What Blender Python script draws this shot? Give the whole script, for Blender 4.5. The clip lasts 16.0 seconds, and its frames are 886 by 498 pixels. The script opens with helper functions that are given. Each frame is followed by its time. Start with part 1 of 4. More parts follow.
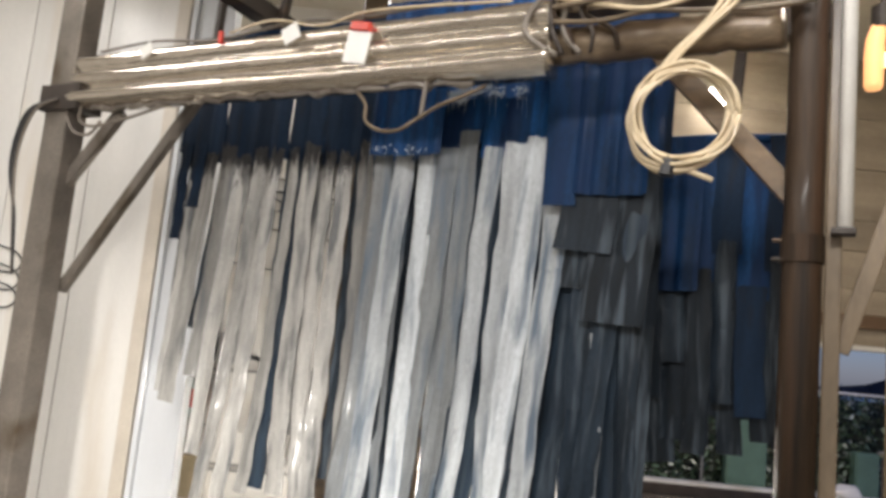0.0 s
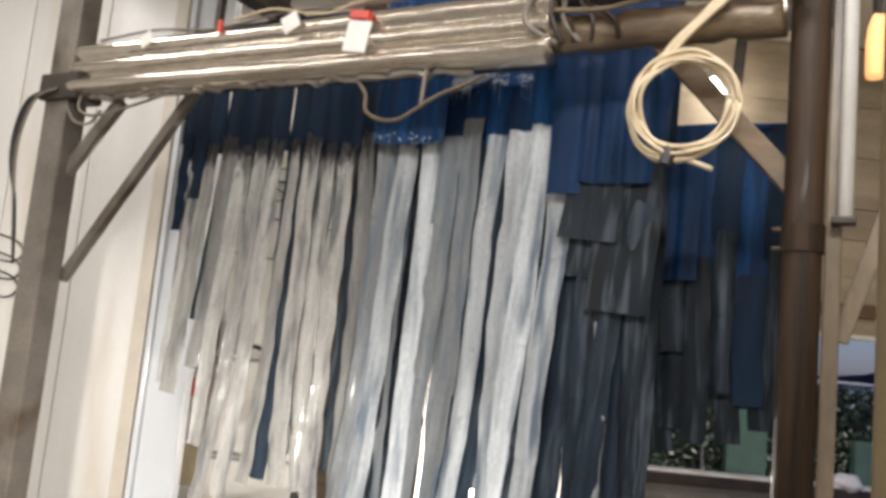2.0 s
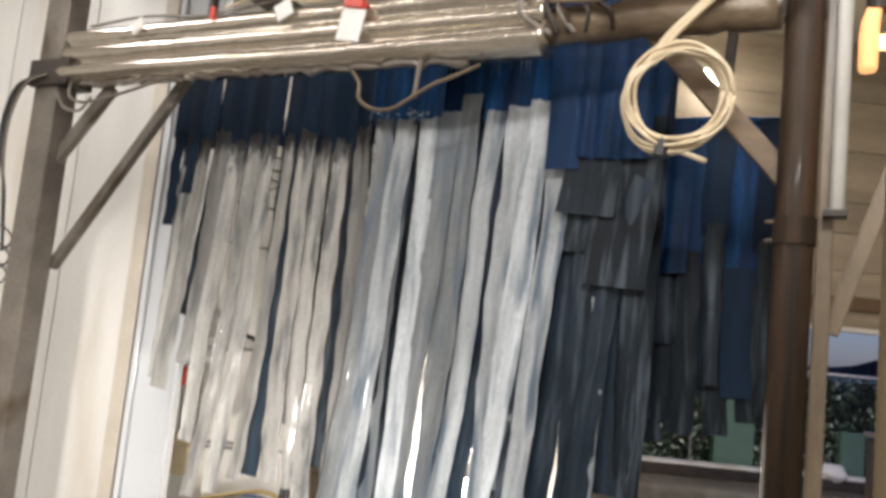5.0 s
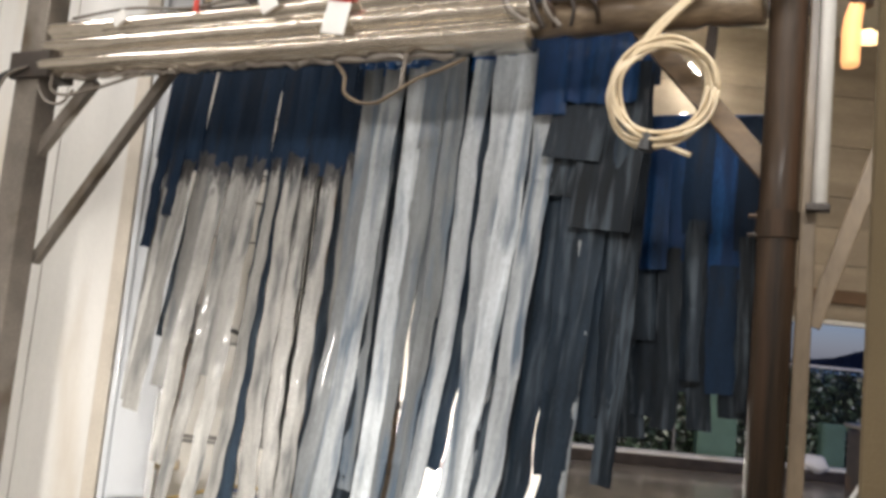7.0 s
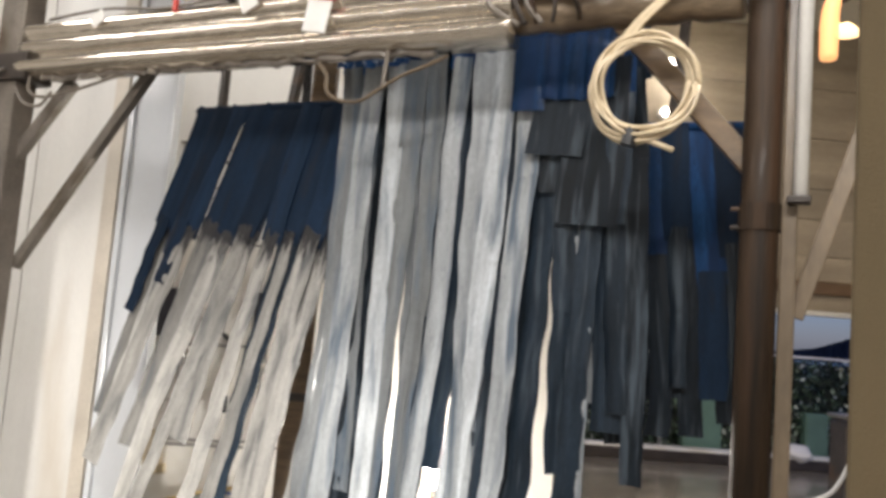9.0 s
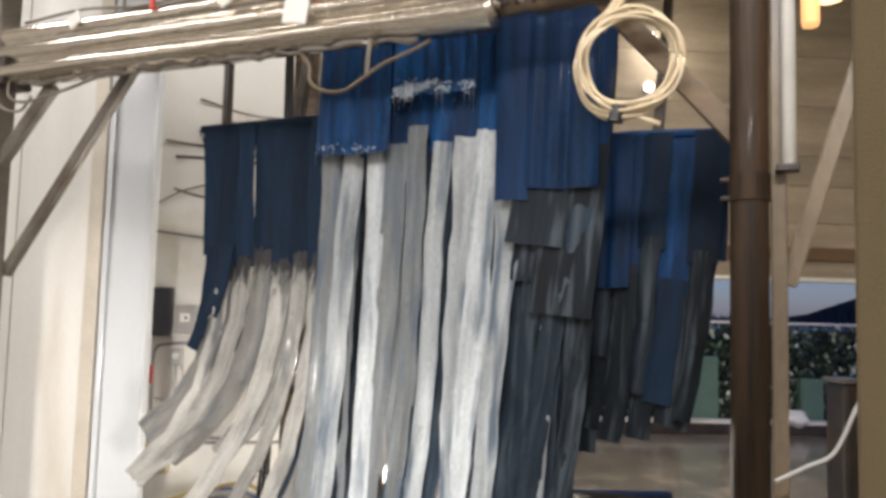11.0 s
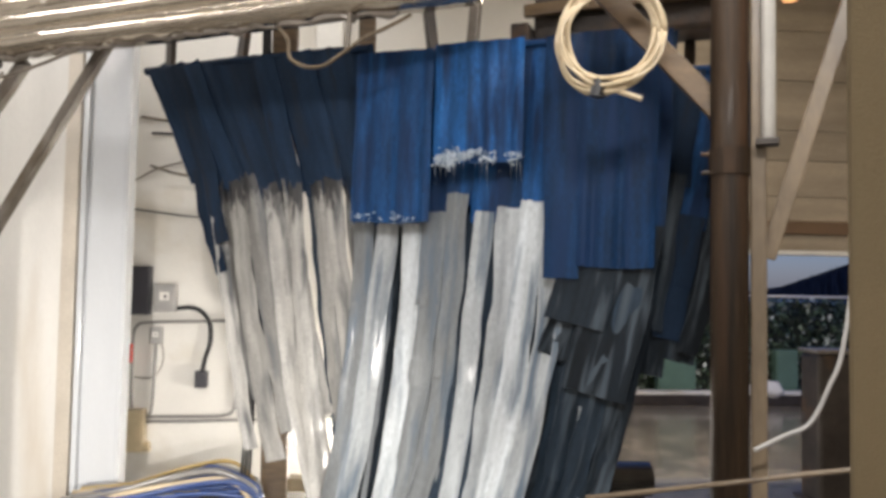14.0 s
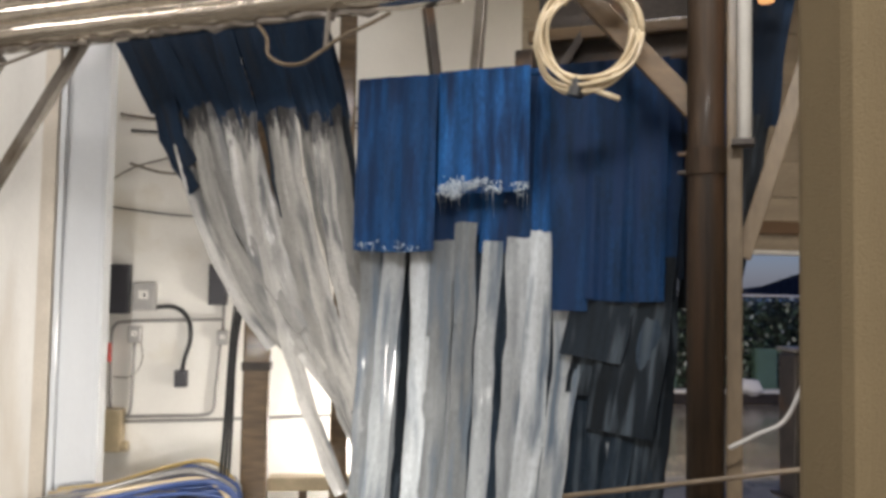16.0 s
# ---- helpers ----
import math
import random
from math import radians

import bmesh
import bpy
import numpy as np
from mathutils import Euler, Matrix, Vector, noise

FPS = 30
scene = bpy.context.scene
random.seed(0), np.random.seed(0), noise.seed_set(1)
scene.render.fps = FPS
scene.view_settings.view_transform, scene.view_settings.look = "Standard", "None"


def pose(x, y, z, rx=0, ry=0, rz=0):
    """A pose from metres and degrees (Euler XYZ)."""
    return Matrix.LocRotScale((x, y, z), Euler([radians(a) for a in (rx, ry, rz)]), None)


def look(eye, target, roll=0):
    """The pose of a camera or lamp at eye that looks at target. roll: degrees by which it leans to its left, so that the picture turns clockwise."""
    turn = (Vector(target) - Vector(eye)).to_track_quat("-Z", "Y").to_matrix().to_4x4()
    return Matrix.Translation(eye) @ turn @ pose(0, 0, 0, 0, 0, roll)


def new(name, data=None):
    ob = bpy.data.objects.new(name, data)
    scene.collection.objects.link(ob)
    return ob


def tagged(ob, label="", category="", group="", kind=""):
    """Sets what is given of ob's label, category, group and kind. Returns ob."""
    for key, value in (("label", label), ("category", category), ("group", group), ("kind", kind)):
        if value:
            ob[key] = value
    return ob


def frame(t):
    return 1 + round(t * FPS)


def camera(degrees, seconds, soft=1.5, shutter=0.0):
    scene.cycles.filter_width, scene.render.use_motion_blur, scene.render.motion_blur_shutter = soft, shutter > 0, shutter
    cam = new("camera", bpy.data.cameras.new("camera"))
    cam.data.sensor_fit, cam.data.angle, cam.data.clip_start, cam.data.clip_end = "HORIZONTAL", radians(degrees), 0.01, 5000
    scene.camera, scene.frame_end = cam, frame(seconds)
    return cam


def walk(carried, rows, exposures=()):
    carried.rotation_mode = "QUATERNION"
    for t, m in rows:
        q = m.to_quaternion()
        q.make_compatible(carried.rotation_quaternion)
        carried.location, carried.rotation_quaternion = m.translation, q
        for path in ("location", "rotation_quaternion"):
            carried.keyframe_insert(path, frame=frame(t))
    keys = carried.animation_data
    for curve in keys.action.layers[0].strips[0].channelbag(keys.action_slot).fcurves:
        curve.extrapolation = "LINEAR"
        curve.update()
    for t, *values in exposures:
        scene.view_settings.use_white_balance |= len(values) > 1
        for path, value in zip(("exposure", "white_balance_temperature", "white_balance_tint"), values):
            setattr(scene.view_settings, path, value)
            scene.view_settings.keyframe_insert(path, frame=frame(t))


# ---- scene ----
# Camera: one turn of the head, with a few centimetres of drift
CAM = [
    (0.0, 0.002, -0.25, 7.46, -5.42), (0.5, 0.0029, -0.21, 7.33, -5.5), (1.0, 0.0079, -0.11, 7.13, -5.59), (1.5, 0.0109, -0.07, 6.92, -5.66),
    (2.0, 0.0109, -0.11, 6.67, -5.45), (2.5, 0.008, -0.36, 6.46, -5.48), (3.0, 0.0075, -0.52, 6.31, -5.49), (3.5, 0.0088, -0.62, 6.22, -5.66),
    (4.0, 0.0057, -0.69, 6.14, -5.72), (6.5, -0.0066, -1.6, 5.75, -5.59), (7.0, -0.0061, -1.98, 5.64, -5.54), (7.5, -0.0078, -2.36, 5.53, -5.54),
    (8.0, -0.0107, -2.68, 5.51, -5.33), (8.5, -0.0109, -2.95, 5.46, -5.17), (9.0, -0.0098, -3.06, 5.55, -4.52), (11.5, -0.0252, -3.71, 3.64, -1.08),
    (12.0, -0.0287, -3.86, 2.9, -0.86), (12.5, -0.0316, -3.99, 3.02, -0.95), (13.0, -0.0335, -4.24, 2.9, -0.93), (13.5, -0.0346, -4.61, 2.82, -0.9),
    (14.0, -0.0367, -5.05, 2.72, -0.97), (14.5, -0.0345, -5.42, 2.65, -1.03), (15.0, -0.0287, -5.71, 2.65, -1.01), (15.5, -0.0211, -5.99, 2.64, -1.07),
    (16.0, -0.0132, -6.24, 2.67, -1.05),
]
EYE_Z = 1.4
cam = camera(60.0, 16.0, 3.6)
walk(cam, [(t, pose(x, 0, EYE_Z, 90 + p, r, y)) for t, x, y, p, r in CAM], [(0, 0.36), (4, 0.35), (9, 0.35), (12, 0.39), (14, 0.38), (16, 0.15)])

# ---- light ----
world = bpy.data.worlds.new("dusk")
scene.world = world
world.use_nodes = True
wn = world.node_tree
sky = wn.nodes.new("ShaderNodeTexSky")
sky.sky_type, sky.sun_disc = "NISHITA", False
sky.sun_elevation, sky.sun_rotation = radians(32), radians(180)
tint = wn.nodes.new("ShaderNodeMix")
tint.data_type, tint.blend_type = "RGBA", "MULTIPLY"
tint.inputs["Factor"].default_value, tint.inputs["B"].default_value = 1.0, (0.85, 0.8, 1.1, 1)
wn.links.new(sky.outputs[0], tint.inputs["A"])
wn.links.new(tint.outputs["Result"], wn.nodes["Background"].inputs[0])
sky.ozone_density, sky.air_density, sky.dust_density = 8.0, 1.2, 0.6
wn.nodes["Background"].inputs[1].default_value = 0.045


def area(name, m, sx, sy, power, color):
    d = bpy.data.lights.new(name, "AREA")
    d.shape, d.size, d.size_y, d.energy, d.color = "RECTANGLE", sx, sy, power, color
    ob = new(name, d)
    ob.matrix_world = m
    return ob


WARM, NEUTRAL, COOL = (1.0, 0.88, 0.74), (1.0, 0.965, 0.935), (0.88, 0.94, 1.0)
area("ceiling_lamp_lane", pose(-0.2, -1.2, 4.35), 2.4, 0.3, 300, NEUTRAL)
area("ceiling_lamp_entry", pose(-3.4, 1.9, 4.35), 0.3, 6.0, 140, NEUTRAL)
area("ceiling_lamp_rear", pose(-1.4, 6.4, 4.35), 2.6, 0.3, 16, NEUTRAL)
area("ceiling_lamp_gantry", pose(0.9, 2.0, 4.35), 1.2, 0.25, 45, NEUTRAL)
area("ceiling_lamp_right", pose(2.7, 5.0, 4.35), 0.3, 1.6, 32, WARM)


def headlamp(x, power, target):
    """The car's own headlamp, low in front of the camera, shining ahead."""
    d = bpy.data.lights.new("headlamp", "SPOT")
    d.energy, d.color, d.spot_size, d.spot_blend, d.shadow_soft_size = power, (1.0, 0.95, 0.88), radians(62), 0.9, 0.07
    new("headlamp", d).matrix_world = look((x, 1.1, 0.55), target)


d = bpy.data.lights.new("work_lamp_light", "POINT")
d.energy, d.color, d.shadow_soft_size = 105, (1.0, 0.95, 0.87), 0.1
new("work_lamp_light", d).matrix_world = pose(0.3, 6.5, 0.1)
# unseen flood over the exit, added to brighten the hedge and yard
area("added_exit_flood", pose(3.4, 7.62, 3.95, 25, 0, 0), 0.5, 0.2, 175, WARM)
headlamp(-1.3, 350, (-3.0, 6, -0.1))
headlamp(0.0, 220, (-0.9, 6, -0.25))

# ---- materials ----


def mat(name, base, rough=0.5, metal=0.0, vary=0.25, scale=6.0, stretch=(1, 1, 1), dirt=None, dirt_amount=0.0, bump=0.15, coat=0.0, fine=60.0, per_object=0.0, spec=0.5, run=False, dye=None, grain=0.4):
    m = bpy.data.materials.new(name)
    m.use_nodes = True
    nt = m.node_tree
    n, l = nt.nodes, nt.links
    b = n["Principled BSDF"]
    b.inputs["Roughness"].default_value, b.inputs["Metallic"].default_value = rough, metal
    b.inputs["Coat Weight"].default_value, b.inputs["Coat Roughness"].default_value = coat, 0.12
    b.inputs["Specular IOR Level"].default_value = spec
    tc = n.new("ShaderNodeTexCoord")
    mp = n.new("ShaderNodeMapping")
    mp.inputs["Scale"].default_value = stretch
    if run:  # felt: the pattern runs on from length to length
        at = n.new("ShaderNodeAttribute")
        at.attribute_name = "run"
        l.new(at.outputs["Vector"], mp.inputs[0])
    else:
        l.new(tc.outputs["Object"], mp.inputs[0])
    info = n.new("ShaderNodeObjectInfo")
    add = n.new("ShaderNodeVectorMath")
    add.operation = "ADD"
    off = n.new("ShaderNodeVectorMath")
    off.operation = "SCALE"
    off.inputs[0].default_value = (7.3, 3.1, 5.7)
    l.new(info.outputs["Random"], off.inputs["Scale"])
    l.new(mp.outputs[0], add.inputs[0])
    if not run:
        l.new(off.outputs[0], add.inputs[1])
    big, small = n.new("ShaderNodeTexNoise"), n.new("ShaderNodeTexNoise")
    for tex, s in ((big, scale), (small, fine)):
        tex.inputs["Scale"].default_value, tex.inputs["Detail"].default_value = s, 5
        l.new(add.outputs[0], tex.inputs["Vector"])
    hsv = n.new("ShaderNodeHueSaturation")
    hsv.inputs["Color"].default_value = (*base, 1)
    mx = n.new("ShaderNodeMapRange")
    mx.inputs["From Min"].default_value, mx.inputs["From Max"].default_value = 0.25, 0.75
    mx.inputs["To Min"].default_value, mx.inputs["To Max"].default_value = 1 - vary, 1 + vary
    l.new(big.outputs[0], mx.inputs["Value"])
    value = mx.outputs[0]
    mf = n.new("ShaderNodeMapRange")
    mf.inputs["From Min"].default_value, mf.inputs["From Max"].default_value = 0.3, 0.7
    mf.inputs["To Min"].default_value, mf.inputs["To Max"].default_value = 1 - vary * grain, 1 + vary * grain
    l.new(small.outputs[0], mf.inputs["Value"])
    mul = n.new("ShaderNodeMath")
    mul.operation = "MULTIPLY"
    l.new(value, mul.inputs[0])
    l.new(mf.outputs[0], mul.inputs[1])
    value = mul.outputs[0]
    if per_object:
        po = n.new("ShaderNodeMapRange")
        po.inputs["To Min"].default_value, po.inputs["To Max"].default_value = 1 - per_object, 1 + per_object
        l.new(info.outputs["Random"], po.inputs["Value"])
        m2 = n.new("ShaderNodeMath")
        m2.operation = "MULTIPLY"
        l.new(value, m2.inputs[0])
        l.new(po.outputs[0], m2.inputs[1])
        value = m2.outputs[0]
    l.new(value, hsv.inputs["Value"])
    color = hsv.outputs[0]
    if dirt:
        dn = n.new("ShaderNodeTexNoise")
        dn.inputs["Scale"].default_value, dn.inputs["Detail"].default_value = scale * 0.7, 8
        l.new(add.outputs[0], dn.inputs["Vector"])
        dr = n.new("ShaderNodeMapRange")
        dr.inputs["From Min"].default_value, dr.inputs["From Max"].default_value = 0.62 - dirt_amount * 0.3, 0.75 - dirt_amount * 0.2
        l.new(dn.outputs[0], dr.inputs["Value"])
        mixer = n.new("ShaderNodeMix")
        mixer.data_type = "RGBA"
        mixer.inputs["B"].default_value = (*dirt, 1)
        l.new(dr.outputs[0], mixer.inputs["Factor"])
        l.new(color, mixer.inputs["A"])
        color = mixer.outputs["Result"]
    if dye:  # the dark dye of the upper cloth soaks unevenly into the top of the strip
        soak = n.new("ShaderNodeAttribute")
        soak.attribute_name = "below"
        dn = n.new("ShaderNodeTexNoise")
        dn.inputs["Scale"].default_value, dn.inputs["Detail"].default_value = 14.0, 8
        dn.inputs["Roughness"].default_value = 0.7
        l.new(add.outputs[0], dn.inputs["Vector"])
        reach = n.new("ShaderNodeMath")
        reach.operation, reach.inputs[1].default_value = "MULTIPLY_ADD", -0.62
        l.new(dn.outputs[0], reach.inputs[0])
        l.new(soak.outputs["Fac"], reach.inputs[2])
        edge = n.new("ShaderNodeMapRange")
        edge.inputs["From Min"].default_value, edge.inputs["From Max"].default_value = -0.22, -0.13
        l.new(reach.outputs[0], edge.inputs["Value"])
        mixer = n.new("ShaderNodeMix")
        mixer.data_type = "RGBA"
        mixer.inputs["A"].default_value = (*dye, 1)
        l.new(edge.outputs[0], mixer.inputs["Factor"])
        l.new(color, mixer.inputs["B"])
        color = mixer.outputs["Result"]
    l.new(color, b.inputs["Base Color"])
    bp = n.new("ShaderNodeBump")
    bp.inputs["Strength"].default_value, bp.inputs["Distance"].default_value = bump, 0.01
    l.new(small.outputs[0], bp.inputs["Height"])
    l.new(bp.outputs[0], b.inputs["Normal"])
    return m


def glow(name, color, strength):
    m = bpy.data.materials.new(name)
    m.use_nodes = True
    b = m.node_tree.nodes["Principled BSDF"]
    b.inputs["Base Color"].default_value = (*color, 1)
    b.inputs["Emission Color"].default_value = (*color, 1)
    b.inputs["Emission Strength"].default_value = strength
    return m


M_WALL = mat("white_wall_paint", (0.78, 0.76, 0.72), 0.45, vary=0.06, scale=1.5, dirt=(0.6, 0.55, 0.46), dirt_amount=0.1, bump=0.05)
M_PANEL = mat("cream_wall_panel", (0.72, 0.7, 0.665), 0.3, vary=0.1, scale=1.2, stretch=(3, 3, 0.4), dirt=(0.6, 0.54, 0.46), dirt_amount=0.2, bump=0.06)
M_PANEL_EDGE = mat("tan_corner_trim", (0.6, 0.54, 0.46), 0.4, vary=0.2, scale=2, bump=0.08)
M_COLUMN = mat("white_coated_steel", (0.68, 0.7, 0.73), 0.16, vary=0.06, scale=1.5, stretch=(2, 2, 0.4), bump=0.04)
M_STEEL_BROWN = mat("brown_wet_steel", (0.023, 0.0135, 0.007), 0.55, 0.1, vary=0.9, scale=6, stretch=(3, 3, 0.12), dirt=(0.05, 0.025, 0.012), dirt_amount=0.35, bump=0.45, coat=0.04, spec=0.25)
M_STEEL_GREY = mat("weathered_grey_steel", (0.2, 0.175, 0.15), 0.4, 0.4, vary=0.3, scale=4, dirt=(0.1, 0.075, 0.05), dirt_amount=0.3, bump=0.15)
M_STEEL_DARK = mat("dark_rusted_steel", (0.05, 0.04, 0.034), 0.5, 0.3, vary=0.4, scale=5, dirt=(0.11, 0.06, 0.03), dirt_amount=0.2, bump=0.2)
M_BEAM = mat("wet_aluminium", (0.62, 0.56, 0.48), 0.13, 0.85, vary=0.2, scale=3, stretch=(0.25, 1, 1), dirt=(0.26, 0.2, 0.13), dirt_amount=0.3, bump=0.3, fine=40)
M_TUBE_BEIGE = mat("beige_painted_tube", (0.145, 0.108, 0.07), 0.35, vary=0.35, scale=4, stretch=(1, 1, 0.3), dirt=(0.06, 0.04, 0.025), dirt_amount=0.3, bump=0.15)
M_STEEL_TAN = mat("tan_wet_steel", (0.21, 0.155, 0.1), 0.3, 0.2, vary=0.45, scale=6, stretch=(0.4, 2, 2), dirt=(0.07, 0.045, 0.025), dirt_amount=0.45, bump=0.3, coat=0.3)
M_WOOD = mat("wet_brown_timber", (0.12, 0.075, 0.036), 0.42, vary=0.45, scale=4, stretch=(1, 6, 6), bump=0.25, coat=0.3)
M_HOSE = mat("cream_hose", (0.6, 0.49, 0.33), 0.25, vary=0.15, scale=12, bump=0.1, coat=0.4)
M_CABLE = mat("grey_cable", (0.16, 0.135, 0.11), 0.4, vary=0.3, scale=10, bump=0.1)
M_CABLE_BLACK = mat("black_cable", (0.02, 0.02, 0.022), 0.4, vary=0.3, scale=10, bump=0.1)
M_CONDUIT = mat("grey_conduit", (0.3, 0.29, 0.28), 0.4, 0.4, vary=0.15, scale=8, bump=0.05)
M_BOX = mat("grey_electrical_box", (0.38, 0.37, 0.36), 0.45, 0.2, vary=0.12, scale=8, bump=0.05)
M_BOX_DARK = mat("dark_box", (0.035, 0.035, 0.045), 0.4, vary=0.15, scale=8, bump=0.05)
M_BOX_TAN = mat("tan_plastic", (0.45, 0.37, 0.24), 0.45, vary=0.15, scale=8, bump=0.05)
M_RED = mat("red_plastic", (0.6, 0.05, 0.03), 0.35, vary=0.1, scale=8, bump=0.05)
M_WHITE_PLASTIC = mat("white_plastic", (0.82, 0.8, 0.76), 0.3, vary=0.06, scale=8, bump=0.05)
def felts(name, base, tones, dirt, dirt_amount, rough, coat, vary=0.3, dye=None, stretch=(2.5, 2, 0.45)):
    return [mat(name, tuple(c * k for c in base), rough, vary=vary, scale=8, stretch=stretch, dirt=dirt, dirt_amount=dirt_amount, bump=0.35, fine=90, coat=coat, run=True, spec=0.22 if coat < 0.1 else 0.5, dye=dye, grain=0.8) for k in tones]


F_NAVY = felts("navy_felt", (0.007, 0.02, 0.046), (0.75, 1.0, 1.2), (0.013, 0.017, 0.026), 0.2, 0.7, 0.0)
F_BLUE = felts("blue_felt", (0.007, 0.056, 0.175), (0.45, 0.85, 1.15, 1.6), (0.005, 0.024, 0.08), 0.55, 0.6, 0.05, 0.55, None, (3, 3, 0.35))
F_BLACK = felts("black_blue_felt", (0.012, 0.02, 0.031), (0.5, 0.8, 1.2, 1.8), (0.062, 0.08, 0.1), 0.36, 0.46, 0.06, 0.5, None, (4, 3, 0.4))
F_GREY_A = felts("beige_grey_wet_felt", (0.4, 0.39, 0.37), (0.48, 0.75, 1.0, 1.25), (0.12, 0.125, 0.13), 0.36, 0.35, 0.3, 0.3, (0.02, 0.02, 0.024), (3, 3, 0.5))
F_GREY_B = felts("blue_grey_wet_felt", (0.36, 0.385, 0.405), (0.5, 0.75, 1.0, 1.35), (0.1, 0.135, 0.18), 0.38, 0.28, 0.45, 0.32, None, (3, 3, 0.35))
M_NAVY, M_BLUE = F_NAVY[1], F_BLUE[1]
M_FLOOR = mat("wet_concrete", (0.2, 0.185, 0.165), 0.2, vary=0.3, scale=2, dirt=(0.07, 0.06, 0.05), dirt_amount=0.4, bump=0.15)
M_CEIL = mat("cream_ceiling", (0.5, 0.45, 0.36), 0.5, vary=0.12, scale=2, bump=0.08)
M_PLANK = mat("cream_plank", (0.37, 0.31, 0.235), 0.42, vary=0.25, scale=3, stretch=(0.3, 2, 2), bump=0.1, per_object=0.12)
M_PLANK_DARK = mat("brown_plank", (0.16, 0.1, 0.06), 0.45, vary=0.25, scale=3, stretch=(0.3, 2, 2), bump=0.15)
def leaf_material():
    m = mat("leaf_with_painted_glints", (0.035, 0.06, 0.035), 0.3, vary=0.5, scale=3, bump=0.1, coat=0.3)
    n, l = m.node_tree.nodes, m.node_tree.links
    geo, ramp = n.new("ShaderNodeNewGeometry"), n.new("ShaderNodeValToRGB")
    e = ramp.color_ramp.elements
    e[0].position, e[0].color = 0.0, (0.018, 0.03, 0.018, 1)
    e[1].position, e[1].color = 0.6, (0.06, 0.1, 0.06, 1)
    # the palest leaves are wet glints painted in as leaf colour
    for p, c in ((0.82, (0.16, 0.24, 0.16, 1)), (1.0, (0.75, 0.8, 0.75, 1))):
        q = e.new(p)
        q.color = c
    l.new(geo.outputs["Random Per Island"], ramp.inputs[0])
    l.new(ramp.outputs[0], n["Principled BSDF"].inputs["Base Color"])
    return m


M_LEAF = leaf_material()
M_HEDGE_SHADE = mat("hedge_twigs_painted_shade", (0.02, 0.028, 0.02), 0.7, vary=0.5, scale=5, bump=0.3)
M_FOAM = mat("white_foam", (0.5, 0.57, 0.65), 0.25, vary=0.1, scale=20, bump=0.2, coat=0.4)
M_GREEN = mat("pale_green_enamel", (0.11, 0.19, 0.145), 0.35, vary=0.15, scale=4, bump=0.05)
M_HILL = mat("dusk_conifer", (0.03, 0.035, 0.05), 0.8, vary=0.3, scale=0.3, bump=0.1)
M_GROUND = mat("asphalt", (0.19, 0.165, 0.13), 0.22, vary=0.5, scale=2, bump=0.6, fine=14, coat=0.4)
M_TRIM = mat("beige_fabric_trim", (0.125, 0.094, 0.053), 0.85, vary=0.07, scale=9, bump=0.25, fine=500, spec=0.2)
M_BLUE_HOSE = mat("blue_hose", (0.05, 0.09, 0.25), 0.35, vary=0.2, scale=8, bump=0.1)
M_YELLOW_HOSE = mat("yellow_hose", (0.5, 0.36, 0.14), 0.35, vary=0.2, scale=8, bump=0.1)
M_DARK_RUBBER = mat("black_wet_rubber", (0.018, 0.018, 0.02), 0.22, vary=0.3, scale=5, bump=0.2, coat=0.4)
M_LAMP = glow("lamp_glass", (1.0, 0.5, 0.2), 0.8)
M_FLARE = glow("lamp_flare", (1.0, 0.72, 0.38), 1.6)
M_WORK = glow("work_lamp_glass", (1.0, 0.93, 0.82), 30.0)
M_YARD = glow("yard_globe", (1.0, 0.9, 0.7), 25.0)
M_TUBE_LIGHT = glow("tube_light", (1.0, 0.93, 0.82), 28.0)

# ---- mesh helpers ----


def obj(name, bm, material, parent=None, label=""):
    me = bpy.data.meshes.new(name)
    bmesh.ops.recalc_face_normals(bm, faces=bm.faces)
    bm.to_mesh(me)
    bm.free()
    me.materials.append(material)
    ob = new(name, me)
    if parent:
        ob.parent = parent
    if label:
        tagged(ob, label)
    return ob


def part(name, bm, material, parent, label=""):
    return obj(name, bm, material, parent, label)


def thing(name, label, category, m=None, group="", kind=""):
    ob = new(name)
    if m is not None:
        ob.matrix_world = m
    return tagged(ob, label, category, group, kind)


def smooth(ob, on=True):
    for p in ob.data.polygons:
        p.use_smooth = on
    return ob


def box(x0, y0, z0, x1, y1, z1, bevel=0.0, bm=None):
    own = bmesh.new()
    r = bmesh.ops.create_cube(own, size=1)
    for v in own.verts:
        v.co = Vector(((x0 + x1) / 2 + v.co.x * (x1 - x0), (y0 + y1) / 2 + v.co.y * (y1 - y0), (z0 + z1) / 2 + v.co.z * (z1 - z0)))
    if bevel:
        bmesh.ops.bevel(own, geom=own.edges[:], offset=bevel, segments=2, affect="EDGES", profile=0.6)
    if bm is None:
        return own
    me = bpy.data.meshes.new("tmp")
    own.to_mesh(me)
    own.free()
    bm.from_mesh(me)
    bpy.data.meshes.remove(me)
    return bm


